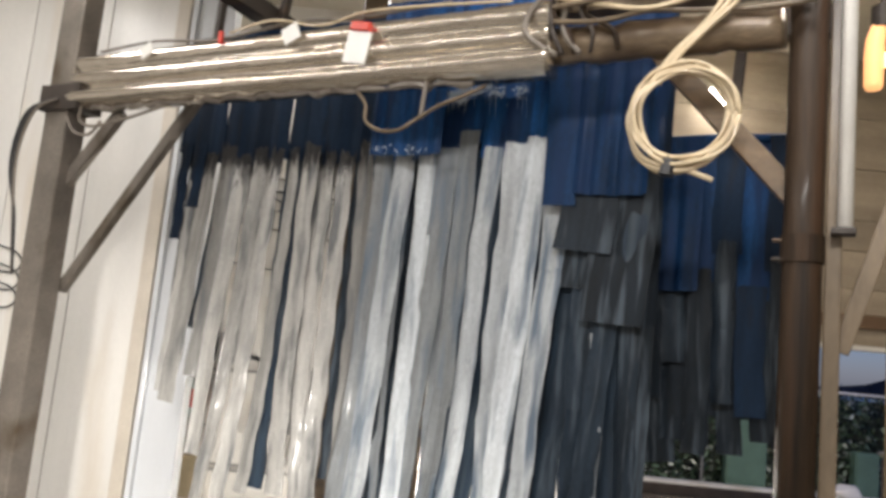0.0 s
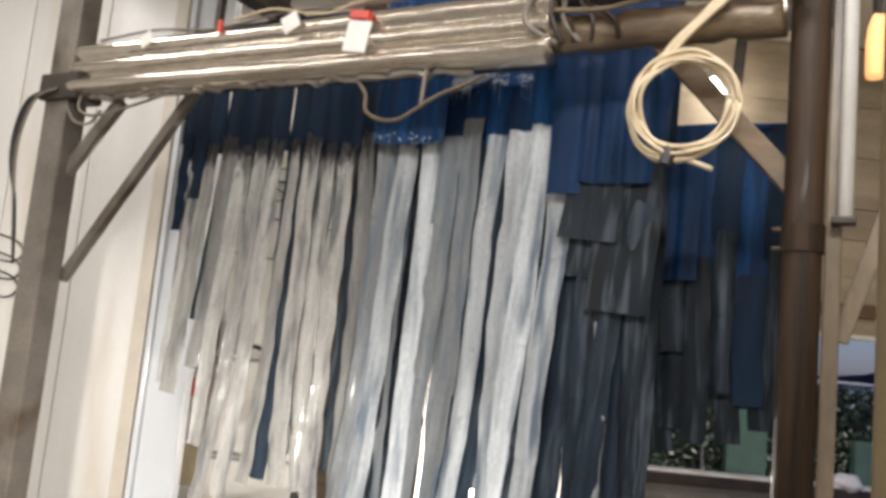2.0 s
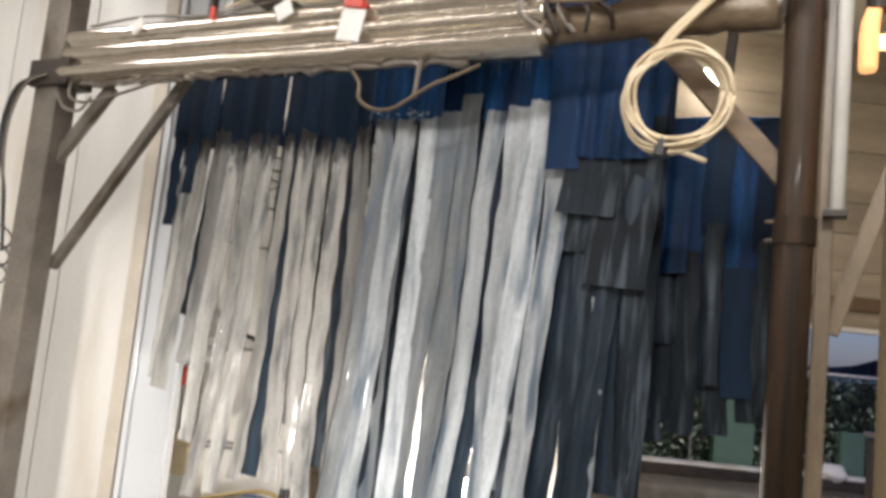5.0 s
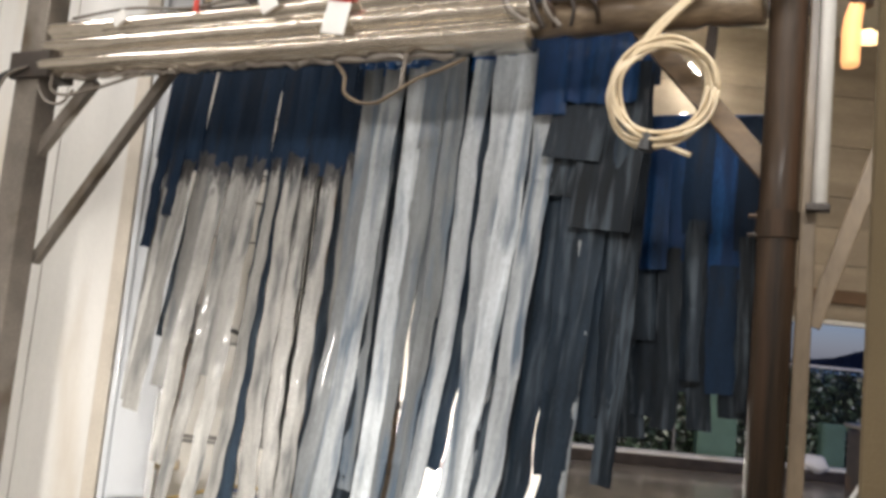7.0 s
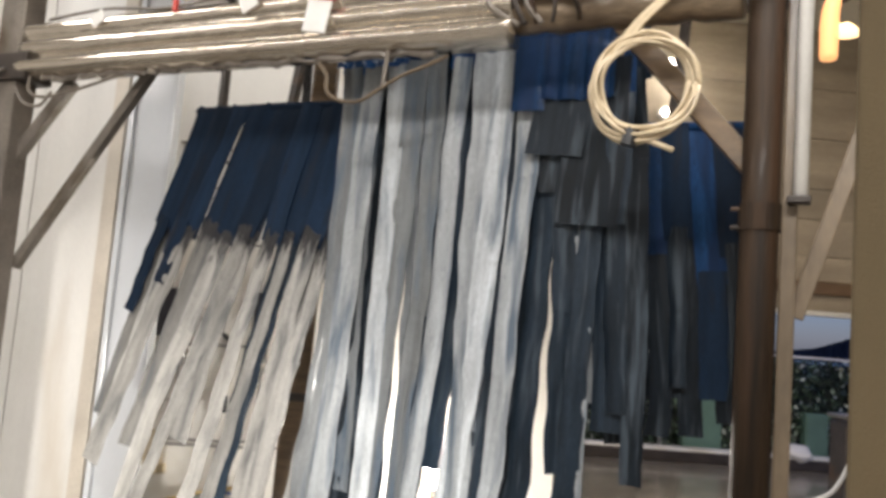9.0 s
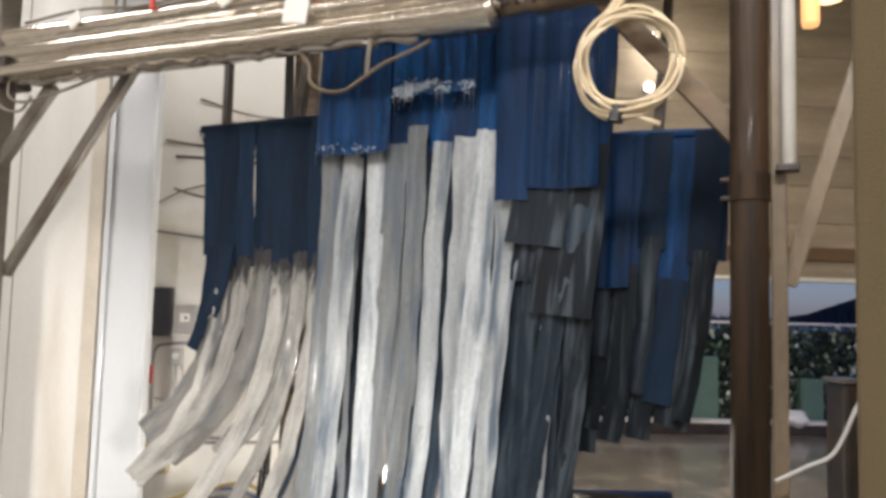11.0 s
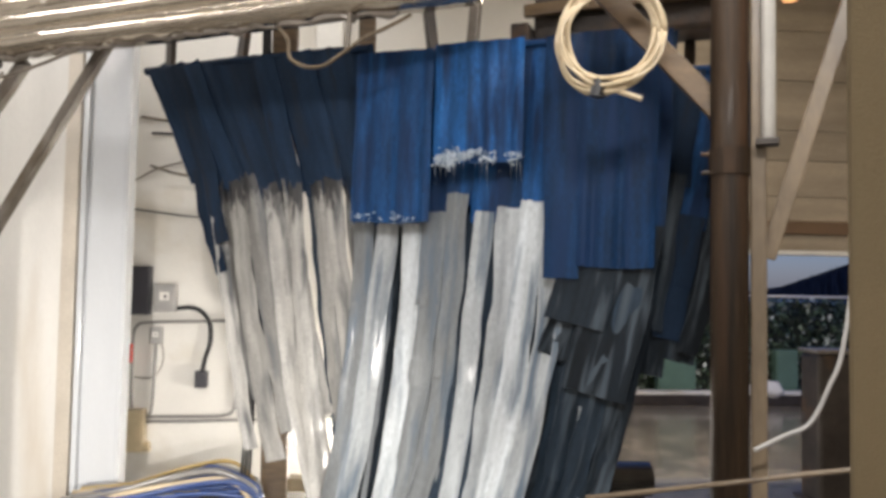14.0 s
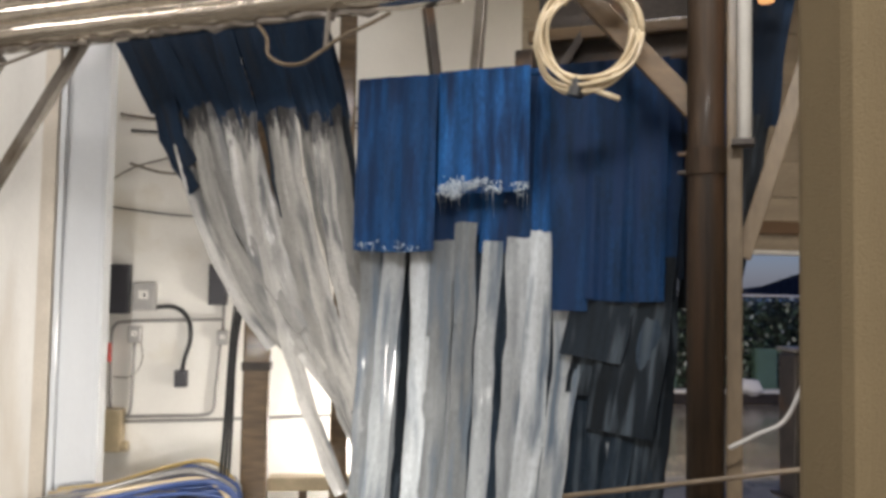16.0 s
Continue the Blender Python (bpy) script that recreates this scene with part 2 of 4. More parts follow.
def tube(points, r, bm=None, sides=10, ends=True, radii=None):
    """A round tube along a line of points."""
    bm = bm or bmesh.new()
    pts = [Vector(p) for p in points]
    rings = []
    up = Vector((0.13, 0.21, 0.97)).normalized()
    side = None
    for i, p in enumerate(pts):
        d = (pts[min(i + 1, len(pts) - 1)] - pts[max(i - 1, 0)]).normalized()
        if side is None:
            side = d.cross(up if abs(d.dot(up)) < 0.95 else Vector((1, 0, 0))).normalized()
        else:
            side = (side - d * side.dot(d)).normalized()
        other = d.cross(side)
        rr = radii[i] if radii else r
        rings.append([bm.verts.new(p + (side * math.cos(a) + other * math.sin(a)) * rr) for a in (2 * math.pi * k / sides for k in range(sides))])
    for a, b in zip(rings, rings[1:]):
        for k in range(sides):
            bm.faces.new((a[k], a[(k + 1) % sides], b[(k + 1) % sides], b[k]))
    if ends:
        bm.faces.new(rings[0])
        bm.faces.new(rings[-1])
    return bm


def beam_between(p, q, w, h, bevel=0.006, bm=None):
    """A square bar from p to q, w wide sideways and h high."""
    p, q = Vector(p), Vector(q)
    d = q - p
    own = box(0, -w / 2, -h / 2, d.length, w / 2, h / 2, bevel)
    x = d.normalized()
    y = (Vector((0, 0, 1)).cross(x) if abs(x.z) < 0.97 else Vector((0, 1, 0))).normalized()
    z = x.cross(y)
    m = Matrix((x, y, z)).transposed().to_4x4()
    m.translation = p
    own.transform(m)
    if bm is None:
        return own
    me = bpy.data.meshes.new("tmp")
    own.to_mesh(me)
    own.free()
    bm.from_mesh(me)
    bpy.data.meshes.remove(me)
    return bm


def sag(p, q, drop, n=10, wob=0.0, seed=1):
    rnd = random.Random(seed)
    p, q = Vector(p), Vector(q)
    out = []
    for i in range(n + 1):
        s = i / n
        v = p.lerp(q, s)
        v.z -= drop * 4 * s * (1 - s)
        if wob and 0 < i < n:
            v += Vector((rnd.uniform(-wob, wob), rnd.uniform(-wob, wob), rnd.uniform(-wob, wob)))
        out.append(v)
    return out


def smooth_path(points, n=6):
    """Rounds a line of points."""
    pts = [Vector(p) for p in points]
    out = []
    for i in range(len(pts) - 1):
        a, b, c, d = pts[max(i - 1, 0)], pts[i], pts[i + 1], pts[min(i + 2, len(pts) - 1)]
        for k in range(n):
            s = k / n
            out.append(0.5 * ((2 * b) + (c - a) * s + (2 * a - 5 * b + 4 * c - d) * s * s + (3 * b - a - 3 * c + d) * s ** 3))
    out.append(pts[-1])
    return out


# The wash gantry stands askew to the camera: u runs along its beam, v away behind it
TURN = math.degrees(math.atan2(-0.436, 0.9))
ORIGIN = Vector((-2.41, 4.547, 0))
U, V = Vector((0.9, -0.436, 0)), Vector((0.436, 0.9, 0))


def W(u, v, z):
    return ORIGIN + U * u + V * v + Vector((0, 0, z))


GANTRY = pose(*ORIGIN, 0, 0, TURN)

# ---- structure ----


FLOOR = -0.45


def structure():
    tagged(obj("floor", box(-7, -4, FLOOR - 0.2, 6, 7.4, FLOOR), M_FLOOR), "wet grey concrete wash floor", "floor", kind="structure")
    tagged(obj("ceiling", box(-7, -4, 4.6, 6, 7.4, 4.75), M_CEIL), "cream boarded ceiling", "ceiling", kind="structure")
    tagged(obj("wall_left", box(-7.0, -4, FLOOR, -6.8, 7.4, 4.6), M_PANEL), "cream panelled side wall", "wall", kind="structure")
    tagged(obj("wall_behind", box(-6.8, -4, FLOOR, 5.8, -3.8, 4.6), M_PANEL), "cream wall behind", "wall", kind="structure")
    tagged(obj("wall_right", box(5.8, -3.8, FLOOR, 6, 7.4, 4.6), M_PLANK), "cream boarded side wall", "wall", kind="structure")
    # back wall, white, and the exit beside it
    tagged(obj("wall_back", box(-6.8, 7.2, FLOOR, 1.5, 7.4, 4.6), M_WALL), "white painted rear wall", "wall", kind="structure")
    tagged(obj("door_jamb", box(5.2, 7.2, FLOOR, 5.8, 7.4, 1.78), M_PLANK), "cream jamb beside the exit", "wall", kind="structure")
    tagged(obj("trim", box(1.5, 7.17, 1.76, 5.2, 7.42, 1.8, 0.006), M_WHITE_PLASTIC), "white lintel trim over the exit", "trim", kind="structure")
    up = tagged(obj("wall_back_high", box(1.5, 7.24, 1.8, 5.8, 7.4, 4.6), M_PLANK), "boarded wall over the exit", "wall", kind="structure")
    z = 1.803
    for k, h in enumerate((0.16, 0.13, 0.24, 0.36, 0.3, 0.5, 0.5, 0.58)):
        part("plank", box(1.5, 7.2 - (0.05 if k == 1 else 0.0), z, 5.8, 7.236, z + h - 0.007, 0.003), M_PLANK_DARK if k == 1 else M_PLANK, up)
        z += h
    # panels at the left, with trim
    pw = tagged(obj("wall_panels", box(-6.8, 6.08, FLOOR, -2.4, 6.2, 4.6), M_PANEL_EDGE), "cream wall panels with narrow seams", "wall", kind="structure")
    x = -2.4
    for w in (0.55, 0.62, 0.6, 0.62, 0.6, 0.62, 0.6):
        part("panel", box(x - w + 0.008, 6.05, FLOOR, x, 6.077, 4.6, 0.004), M_PANEL, pw)
        x -= w
    tagged(obj("trim_corner", box(-2.395, 6.0, FLOOR, -2.29, 6.19, 4.6, 0.01), M_PANEL_EDGE), "tan corner trim", "trim", kind="structure")


def column():
    c = thing("column", "white coated steel column with folded flanges", "column", pose(-2.085, 6.02, FLOOR))
    part("web", box(-0.135, 0.0, 0, 0.135, 0.03, 5.05, 0.004), M_COLUMN, c)
    part("flange", box(-0.175, -0.05, 0, -0.137, 0.12, 5.05, 0.006), M_COLUMN, c)
    part("flange", box(0.137, -0.05, 0, 0.175, 0.12, 5.05, 0.006), M_COLUMN, c)


structure()
column()


def outside():
    g = bmesh.new()
    bmesh.ops.create_grid(g, x_segments=40, y_segments=40, size=1)
    for v in g.verts:
        v.co = Vector((v.co.x * 400, 407.4 + v.co.y * 400, FLOOR - 0.05))
    tagged(obj("ground", g, M_GROUND), "wet dark asphalt yard outside the exit", "ground", kind="structure")
    k = tagged(obj("kerb", box(-6, 12.3, FLOOR - 0.05, 16, 12.6, FLOOR + 0.12, 0.02), M_STEEL_DARK), "dark wet kerb with a pale top by the hedge", "kerb", kind="structure")
    part("cap", box(-6, 12.29, FLOOR + 0.124, 16, 12.61, FLOOR + 0.165, 0.012), M_WALL, k, "pale kerb top")
    # hedge: many small wet leaves
    rnd = random.Random(11)
    verts, faces = [], []
    for i in range(9000):
        x, y, z = rnd.uniform(0.5, 12.5), 12.9 + abs(rnd.gauss(0, 0.35)), rnd.uniform(FLOOR, 1.28)
        s = rnd.uniform(0.035, 0.09)
        a = Vector((rnd.gauss(0, 1), rnd.gauss(0, 1), rnd.gauss(0, 1))).normalized()
        c = a.cross(Vector((rnd.gauss(0, 1), rnd.gauss(0, 1), 1))).normalized()
        k = len(verts)
        p = Vector((x, y, z))
        verts += [p + a * s, p + c * s * 0.5, p - a * s, p - c * s * 0.5]
        faces.append((k, k + 1, k + 2, k + 3))
    me = bpy.data.meshes.new("hedge")
    me.from_pydata(verts, [], faces)
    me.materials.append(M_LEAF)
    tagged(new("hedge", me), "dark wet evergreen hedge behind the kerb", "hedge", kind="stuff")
    # solid block for the inner twigs; the shade among them is its dark colour
    tagged(obj("hedge_core", box(0.5, 13.4, FLOOR, 12.5, 14.0, 1.2), M_HEDGE_SHADE), "block for the inner twigs of the hedge, coloured as their shade", "hedge", kind="stuff")
    r = thing("fence_rail", "white metal rail along the top of the hedge", "rail", pose(0, 12.75, 0))
    smooth(part("rail", tube([(0.5, 0, 1.31), (12.5, 0, 1.31)], 0.022, sides=8), M_WHITE_PLASTIC, r))
    for x in (1.2, 4.4, 8.9, 11.5):
        part("post", tube([(x, 0, FLOOR), (x, 0, 1.3)], 0.02, sides=8), M_CONDUIT, r)
    for x, z, w, h in ((5.15, 0.0, 0.66, 0.72), (7.12, 0.0, 0.4, 0.38)):
        c = thing("utility_cabinet", "pale green metal utility cabinet among the leaves", "cabinet", pose(x, 12.92, FLOOR))
        part("body", box(-w / 2, -0.1, 0.0, w / 2, 0.1, z - FLOOR + h, 0.02), M_GREEN, c)
        part("door", box(-w / 2 + 0.03, -0.115, 0.1, w / 2 - 0.03, -0.1, z - FLOOR + h - 0.05, 0.006), M_GREEN, c)
    y = thing("yard_lamp", "glowing yard lamp on a dark pole", "lamp", pose(7.0, 20, FLOOR))
    part("pole", tube([(0, 0, 0), (0, 0, 2.2)], 0.05, sides=10), M_STEEL_DARK, y)
    bm = bmesh.new()
    bmesh.ops.create_icosphere(bm, subdivisions=2, radius=0.2)
    bmesh.ops.translate(bm, verts=bm.verts, vec=(0, 0, 2.35))
    smooth(part("globe", bm, M_YARD, y, "bright warm globe"))
    # housing for the added exit flood, out of view outside the wall
    f = thing("added_flood_lamp", "added unseen flood lamp in a dark housing over the exit", "lamp", pose(3.4, 7.4, 4.0))
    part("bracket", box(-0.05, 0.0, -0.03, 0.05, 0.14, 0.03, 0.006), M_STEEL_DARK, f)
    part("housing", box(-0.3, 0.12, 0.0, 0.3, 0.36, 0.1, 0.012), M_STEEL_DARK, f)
    # white boulder by the kerb
    bm = bmesh.new()
    bmesh.ops.create_icosphere(bm, subdivisions=3, radius=1)
    for v in bm.verts:
        n = 1 + 0.25 * noise.noise(v.co * 1.7)
        v.co = Vector((v.co.x * 0.3 * n, v.co.y * 0.22 * n, v.co.z * 0.15 * n))
    o = smooth(tagged(obj("boulder", bm, M_WALL), "pale rounded stone on the kerb", "stone"))
    o.matrix_world = pose(6.55, 12.45, FLOOR + 0.2)
    # wooded hill far off
    rnd = random.Random(12)
    bm = bmesh.new()
    for i in range(700):
        x = rnd.uniform(15, 190)
        y = rnd.uniform(185, 200)
        top = min(12, max(0, (x - 106) * 0.35)) + 1.2
        h = rnd.uniform(1.2, 3.2)
        n = 6
        z0 = FLOOR + top - 4
        tip = bm.verts.new((x, y, z0 + h + 2.6))
        ring = [bm.verts.new((x + 0.9 * math.cos(a), y + 0.9 * math.sin(a), z0)) for a in (2 * math.pi * k / n for k in range(n))]
        for k in range(n):
            bm.faces.new((ring[k], ring[(k + 1) % n], tip))
    tagged(obj("far_woods", bm, M_HILL), "dark conifer wood on a far hill", "woods", kind="stuff")
    bm = bmesh.new()
    lo = [bm.verts.new((x, 200, FLOOR - 1)) for x in range(-150, 260, 10)]
    hi = [bm.verts.new((x, 200, FLOOR + min(12, max(0, (x - 106) * 0.35)) + 1.6 + 0.6 * noise.noise((x * 0.05, 0, 0)))) for x in range(-150, 260, 10)]
    for a, c, d, e in zip(lo, lo[1:], hi[1:], hi):
        bm.faces.new((a, c, d, e))
    tagged(obj("backdrop", bm, M_HILL), "far hillside at dusk", "hill", kind="structure")


outside()

# ---- gantry ----


def gantry():
    g = thing("gantry", "wet steel gantry with a ribbed aluminium cross beam", "gantry", GANTRY)
    L = 4.1
    part("post", box(-0.1, -0.06, FLOOR, 0.1, 0.08, 4.55, 0.012), M_STEEL_GREY, g, "grey square steel post")
    part("bracket", box(-0.13, -0.09, 2.6, 0.2, 0.1, 2.76, 0.01), M_STEEL_DARK, g)
    smooth(part("pipe_post", tube([(L, 0, FLOOR), (L, 0, 1.5), (L, 0, 4.55)], 0.068, sides=20), M_STEEL_BROWN, g, "brown wet round steel post"))
    part("collar", tube([(L, 0, 1.83), (L, 0, 1.93)], 0.075, sides=20), M_STEEL_BROWN, g, "dark clamp collar")
    for z in (1.84, 1.91):
        part("clamp_bolt", tube([(L - 0.1, -0.02, z), (L - 0.06, -0.02, z)], 0.008, sides=6), M_STEEL_DARK, g)
    part("tube", box(L + 0.073, 0.0, FLOOR, L + 0.13, 0.09, 4.55, 0.008), M_TUBE_BEIGE, g, "beige square tube")
    # beam: a ribbed aluminium channel
    prof = [(-0.02, 2.615)]
    for base, h, depth in ((2.62, 0.105, 0.062), (2.735, 0.1, 0.045), (2.845, 0.09, 0.03)):
        prof += [(-0.045 - depth * math.sin(math.pi * k / 7) ** 0.8, base + h * k / 7) for k in range(8)]
    prof += [(0.05, 2.94), (0.05, 2.615)]
    bm = bmesh.new()
    n = 90
    rings = []
    for i in range(n + 1):
        u = 0.12 + (3.1 - 0.12) * i / n
        rings.append([bm.verts.new((u, y + 0.004 * noise.noise((u * 3, y * 9, z * 7)), z + 0.005 * noise.noise((u * 2.3, z * 5, 1)) + 0.0025 * noise.noise((u * 17, z * 9, 3)))) for y, z in prof])
    for p, q in zip(rings, rings[1:]):
        for k in range(len(prof)):
            bm.faces.new((p[k], p[(k + 1) % len(prof)], q[(k + 1) % len(prof)], q[k]))
    bm.faces.new(rings[0]), bm.faces.new(rings[-1])
    smooth(part("beam", bm, M_BEAM, g, "wet ribbed aluminium cross beam"))
    smooth(part("beam_end", tube([(3.1 + 0.065 * k, 0.01 + 0.006 * math.sin(2.1 * k), 2.745 + 0.005 * math.sin(1.3 * k)) for k in range(15)], 0.08, sides=16, radii=[0.08 + 0.006 * math.sin(2.7 * k) for k in range(15)]), M_STEEL_TAN, g, "tan wet round beam end"))
    part("upper_rail", box(2.75, -0.04, 2.88, L + 0.1, 0.05, 2.95, 0.01), M_TUBE_BEIGE, g)
    # ragged sealant under the beam
    bm = bmesh.new()
    rnd = random.Random(8)
    pts = [(0.3 + 0.045 * i, -0.03 + rnd.uniform(-0.02, 0.02), 2.607 + rnd.uniform(-0.012, 0.006)) for i in range(55)]
    tube(pts, 0.014, bm, 7, radii=[rnd.uniform(0.006, 0.02) for _ in pts])
    part("sealant", bm, M_STEEL_GREY, g)
    # braces
    part("brace", beam_between((0.02, 0.03, 2.12), (0.46, 0.03, 2.6), 0.05, 0.075), M_STEEL_GREY, g)
    part("brace", beam_between((0.06, 0.12, 1.54), (1.02, 0.09, 2.72), 0.05, 0.06), M_STEEL_GREY, g)
    part("knee_brace", beam_between((L - 0.02, 0.06, 2.07), (L - 0.56, 0.06, 2.7), 0.06, 0.085), M_WOOD, g, "brown timber knee brace")
    part("side_brace", beam_between((L + 0.13, 0.04, 1.52), (L + 0.56, 0.04, 2.95), 0.03, 0.06), M_TUBE_BEIGE, g)
    smooth(part("conduit", tube([(L + 0.135, -0.03, 1.95), (L + 0.135, -0.03, 4.5)], 0.027), M_WHITE_PLASTIC, g, "white plastic conduit"))
    part("clamp", box(L + 0.09, -0.07, 1.93, L + 0.17, 0.0, 1.955, 0.004), M_STEEL_DARK, g)
    # rear rail and rafters
    part("rear_rail", box(-0.1, 1.15, 3.2, L + 0.1, 1.25, 3.36, 0.01), M_STEEL_DARK, g, "dark rear rail")
    part("rafter", box(0.95, 0.05, 3.3, 1.07, 1.15, 3.42, 0.01), M_STEEL_DARK, g)
    part("rafter", box(3.1, 0.05, 3.3, 3.22, 1.15, 3.42, 0.01), M_STEEL_DARK, g)


gantry()


def run_cable(name, label, pts, r, material, category="cable", frame_gantry=True):
    c = thing(name, label, category)
    p = [W(*q) for q in pts] if frame_gantry else pts
    smooth(part("line", tube(smooth_path(p), r, sides=8), material, c))
    return c


def hose_coil():
    c = thing("hose_coil", "coil of cream hose tied with a dark band", "hose")
    ctr = W(3.672, -0.12, 2.37)
    Z = Vector((0, 0, 1))
    rnd = random.Random(5)
    for k in range(13):
        r = 0.195 + rnd.uniform(-0.026, 0.012)
        o = Vector((rnd.uniform(-0.014, 0.014), rnd.uniform(-0.03, 0.03), rnd.uniform(-0.018, 0.014)))
        p1, p2 = rnd.uniform(0, 6), rnd.uniform(0, 6)
        pts = []
        for i in range(49):
            a = 2 * math.pi * i / 48
            q = r * (1 + 0.035 * math.sin(2 * a + p1) + 0.018 * math.sin(5 * a + p2))
            pts.append(ctr + o + U * (q * 0.98 * math.cos(a)) + Z * (q * 1.03 * math.sin(a)) + V * (0.014 * math.sin(3 * a + k)))
        smooth(part("loop", tube(pts, rnd.uniform(0.0055, 0.0085), sides=8), M_HOSE, c))
    for k in range(3):
        d = 0.016 * k
        tail = [ctr + U * (-0.13 + d) + Z * 0.13, ctr + U * (-0.05 + d) + Z * 0.25, ctr + U * (0.05 + d) + Z * 0.35, ctr + U * (0.12 + 2 * d) + Z * 0.45, ctr + U * (0.12 + 3 * d) + Z * 0.53]
        smooth(part("tail", tube(smooth_path(tail), 0.01, sides=8), M_HOSE, c))
    end = [ctr + U * -0.02 + Z * -0.2, ctr + U * 0.06 + Z * -0.23, ctr + U * 0.12 + Z * -0.255]
    smooth(part("end", tube(smooth_path(end), 0.011, sides=8), M_HOSE, c))
    part("band", tube([ctr + U * -0.05 + Z * -0.235, ctr + U * -0.035 + Z * -0.165], 0.03, sides=10), M_CABLE_BLACK, c)


hose_coil()


def beam_clutter():
    """Cables, clips and tags on the cross beam."""
    for k, (u, z, w, h, lean) in enumerate(((0.733, 2.9, 0.09, 0.07, -30), (1.733, 2.9, 0.1, 0.09, -25), (2.14, 2.79, 0.13, 0.16, 10))):
        t = thing("tag", "white plastic tag hanging on the beam", "tag", pose(*W(u, -0.1, z), 0, lean, TURN), "tags on the beam")
        part("plate", box(-w / 2, -0.006, -h / 2, w / 2, 0.006, h / 2, 0.005), M_WHITE_PLASTIC, t)
        if k == 2:
            part("clip", box(-0.06, -0.02, h / 2, 0.05, 0.02, h / 2 + 0.045, 0.006), M_RED, t, "red clip")
    t = thing("red_clip", "small red clip on the beam cables", "clip", pose(*W(1.25, -0.08, 2.93), 0, 0, TURN))
    part("clip", box(-0.012, -0.01, -0.03, 0.012, 0.01, 0.04, 0.003), M_RED, t)
    run_cable("cable", "grey cable along the top of the beam", [(0.3, -0.05, 2.95), (0.75, -0.06, 2.97), (1.2, -0.07, 2.93), (1.7, -0.06, 2.98), (2.1, -0.07, 2.96), (2.6, -0.05, 2.99)], 0.008, M_CABLE)
    run_cable("cable", "pale cable along the top of the beam", [(1.3, -0.07, 2.96), (1.6, -0.09, 2.99), (1.9, -0.07, 2.94), (2.2, -0.08, 2.98), (2.9, -0.05, 2.96)], 0.007, M_HOSE)
    run_cable("cable", "grey cable looped under the beam", [(2.12, -0.03, 2.6), (2.19, -0.05, 2.52), (2.2, -0.05, 2.44), (2.28, -0.05, 2.39), (2.38, -0.05, 2.385), (2.47, -0.05, 2.43), (2.58, -0.05, 2.49), (2.7, -0.05, 2.53), (2.8, -0.03, 2.58)], 0.009, M_TUBE_BEIGE)
    run_cable("cable", "grey cable hanging under the beam", [(2.5, -0.03, 2.62), (2.495, -0.04, 2.52), (2.49, -0.04, 2.44)], 0.012, M_CABLE)
    run_cable("cable", "grey cable hanging below the beam bracket", [(0.2, -0.05, 2.62), (0.22, -0.06, 2.53), (0.35, -0.06, 2.49), (0.6, -0.05, 2.53), (0.9, -0.04, 2.6)], 0.009, M_CABLE)
    run_cable("cable", "grey cable looped below the beam bracket", [(0.12, -0.07, 2.55), (0.2, -0.07, 2.46), (0.33, -0.07, 2.44), (0.4, -0.06, 2.52)], 0.008, M_CABLE)
    rnd = random.Random(21)
    for k in range(5):
        z = 2.8 + 0.045 * k
        pts = [(3.12 + 0.2 * i, -0.1 - 0.015 * (k % 3) + rnd.uniform(-0.01, 0.01), z + 0.1 * (0.5 - i / 5) ** 2 * 4 * (k % 2) + rnd.uniform(-0.03, 0.03)) for i in range(6)]
        run_cable("hose", "cream hose along the upper rail", pts, 0.011, M_HOSE if k % 2 else M_TUBE_BEIGE, "hose")
    for k in range(6):
        u = 3.05 + 0.05 * k
        run_cable("cable", "dark cable bunched at the beam joint", [(u, -0.07, 2.95), (u + rnd.uniform(-0.06, 0.06), -0.09, 2.85), (u + rnd.uniform(-0.06, 0.1), -0.09, 2.76), (u + rnd.uniform(-0.02, 0.12), -0.06, 2.68)], rnd.uniform(0.008, 0.014), (M_CABLE, M_STEEL_DARK, M_STEEL_BROWN)[k % 3])
    for k in range(3):
        d = 0.03 * k
        run_cable("cable", "black cable hanging beside the post", [(0.05, -0.1, 2.66), (-0.1 - d, -0.12, 2.6), (-0.19 - d, -0.12, 2.42), (-0.2 - d * 0.7, -0.12, 2.2), (-0.17, -0.1, 1.9 + d), (-0.13, -0.08, 1.6)], 0.009, M_CABLE_BLACK if k else M_CABLE)
    for k in range(3):
        run_cable("cable", "thin black cable curled on the wall", [(-3.62, 6.035, 1.9 - 0.14 * k), (-3.42, 6.035, 1.85 - 0.14 * k), (-3.35, 6.035, 1.76 - 0.14 * k), (-3.42, 6.035, 1.68 - 0.14 * k), (-3.62, 6.035, 1.7 - 0.14 * k)], 0.007, M_CABLE_BLACK, "cable", False)
    run_cable("hose", "clear pale plastic hose hanging beside the post", [(4.52, -0.12, 1.75), (4.5, -0.12, 1.5), (4.46, -0.12, 1.2), (4.42, -0.12, 1.08), (4.36, -0.12, 0.95), (4.28, -0.12, 0.9), (4.18, -0.12, 0.84)], 0.008, M_BOX, "hose")
    run_cable("rope", "tan rope strung past the post", [(3.6, -0.16, 0.62), (3.9, -0.16, 0.685), (4.2, -0.16, 0.75), (4.45, -0.16, 0.805), (5.2, -0.16, 0.95)], 0.009, M_TUBE_BEIGE, "rope")


beam_clutter()

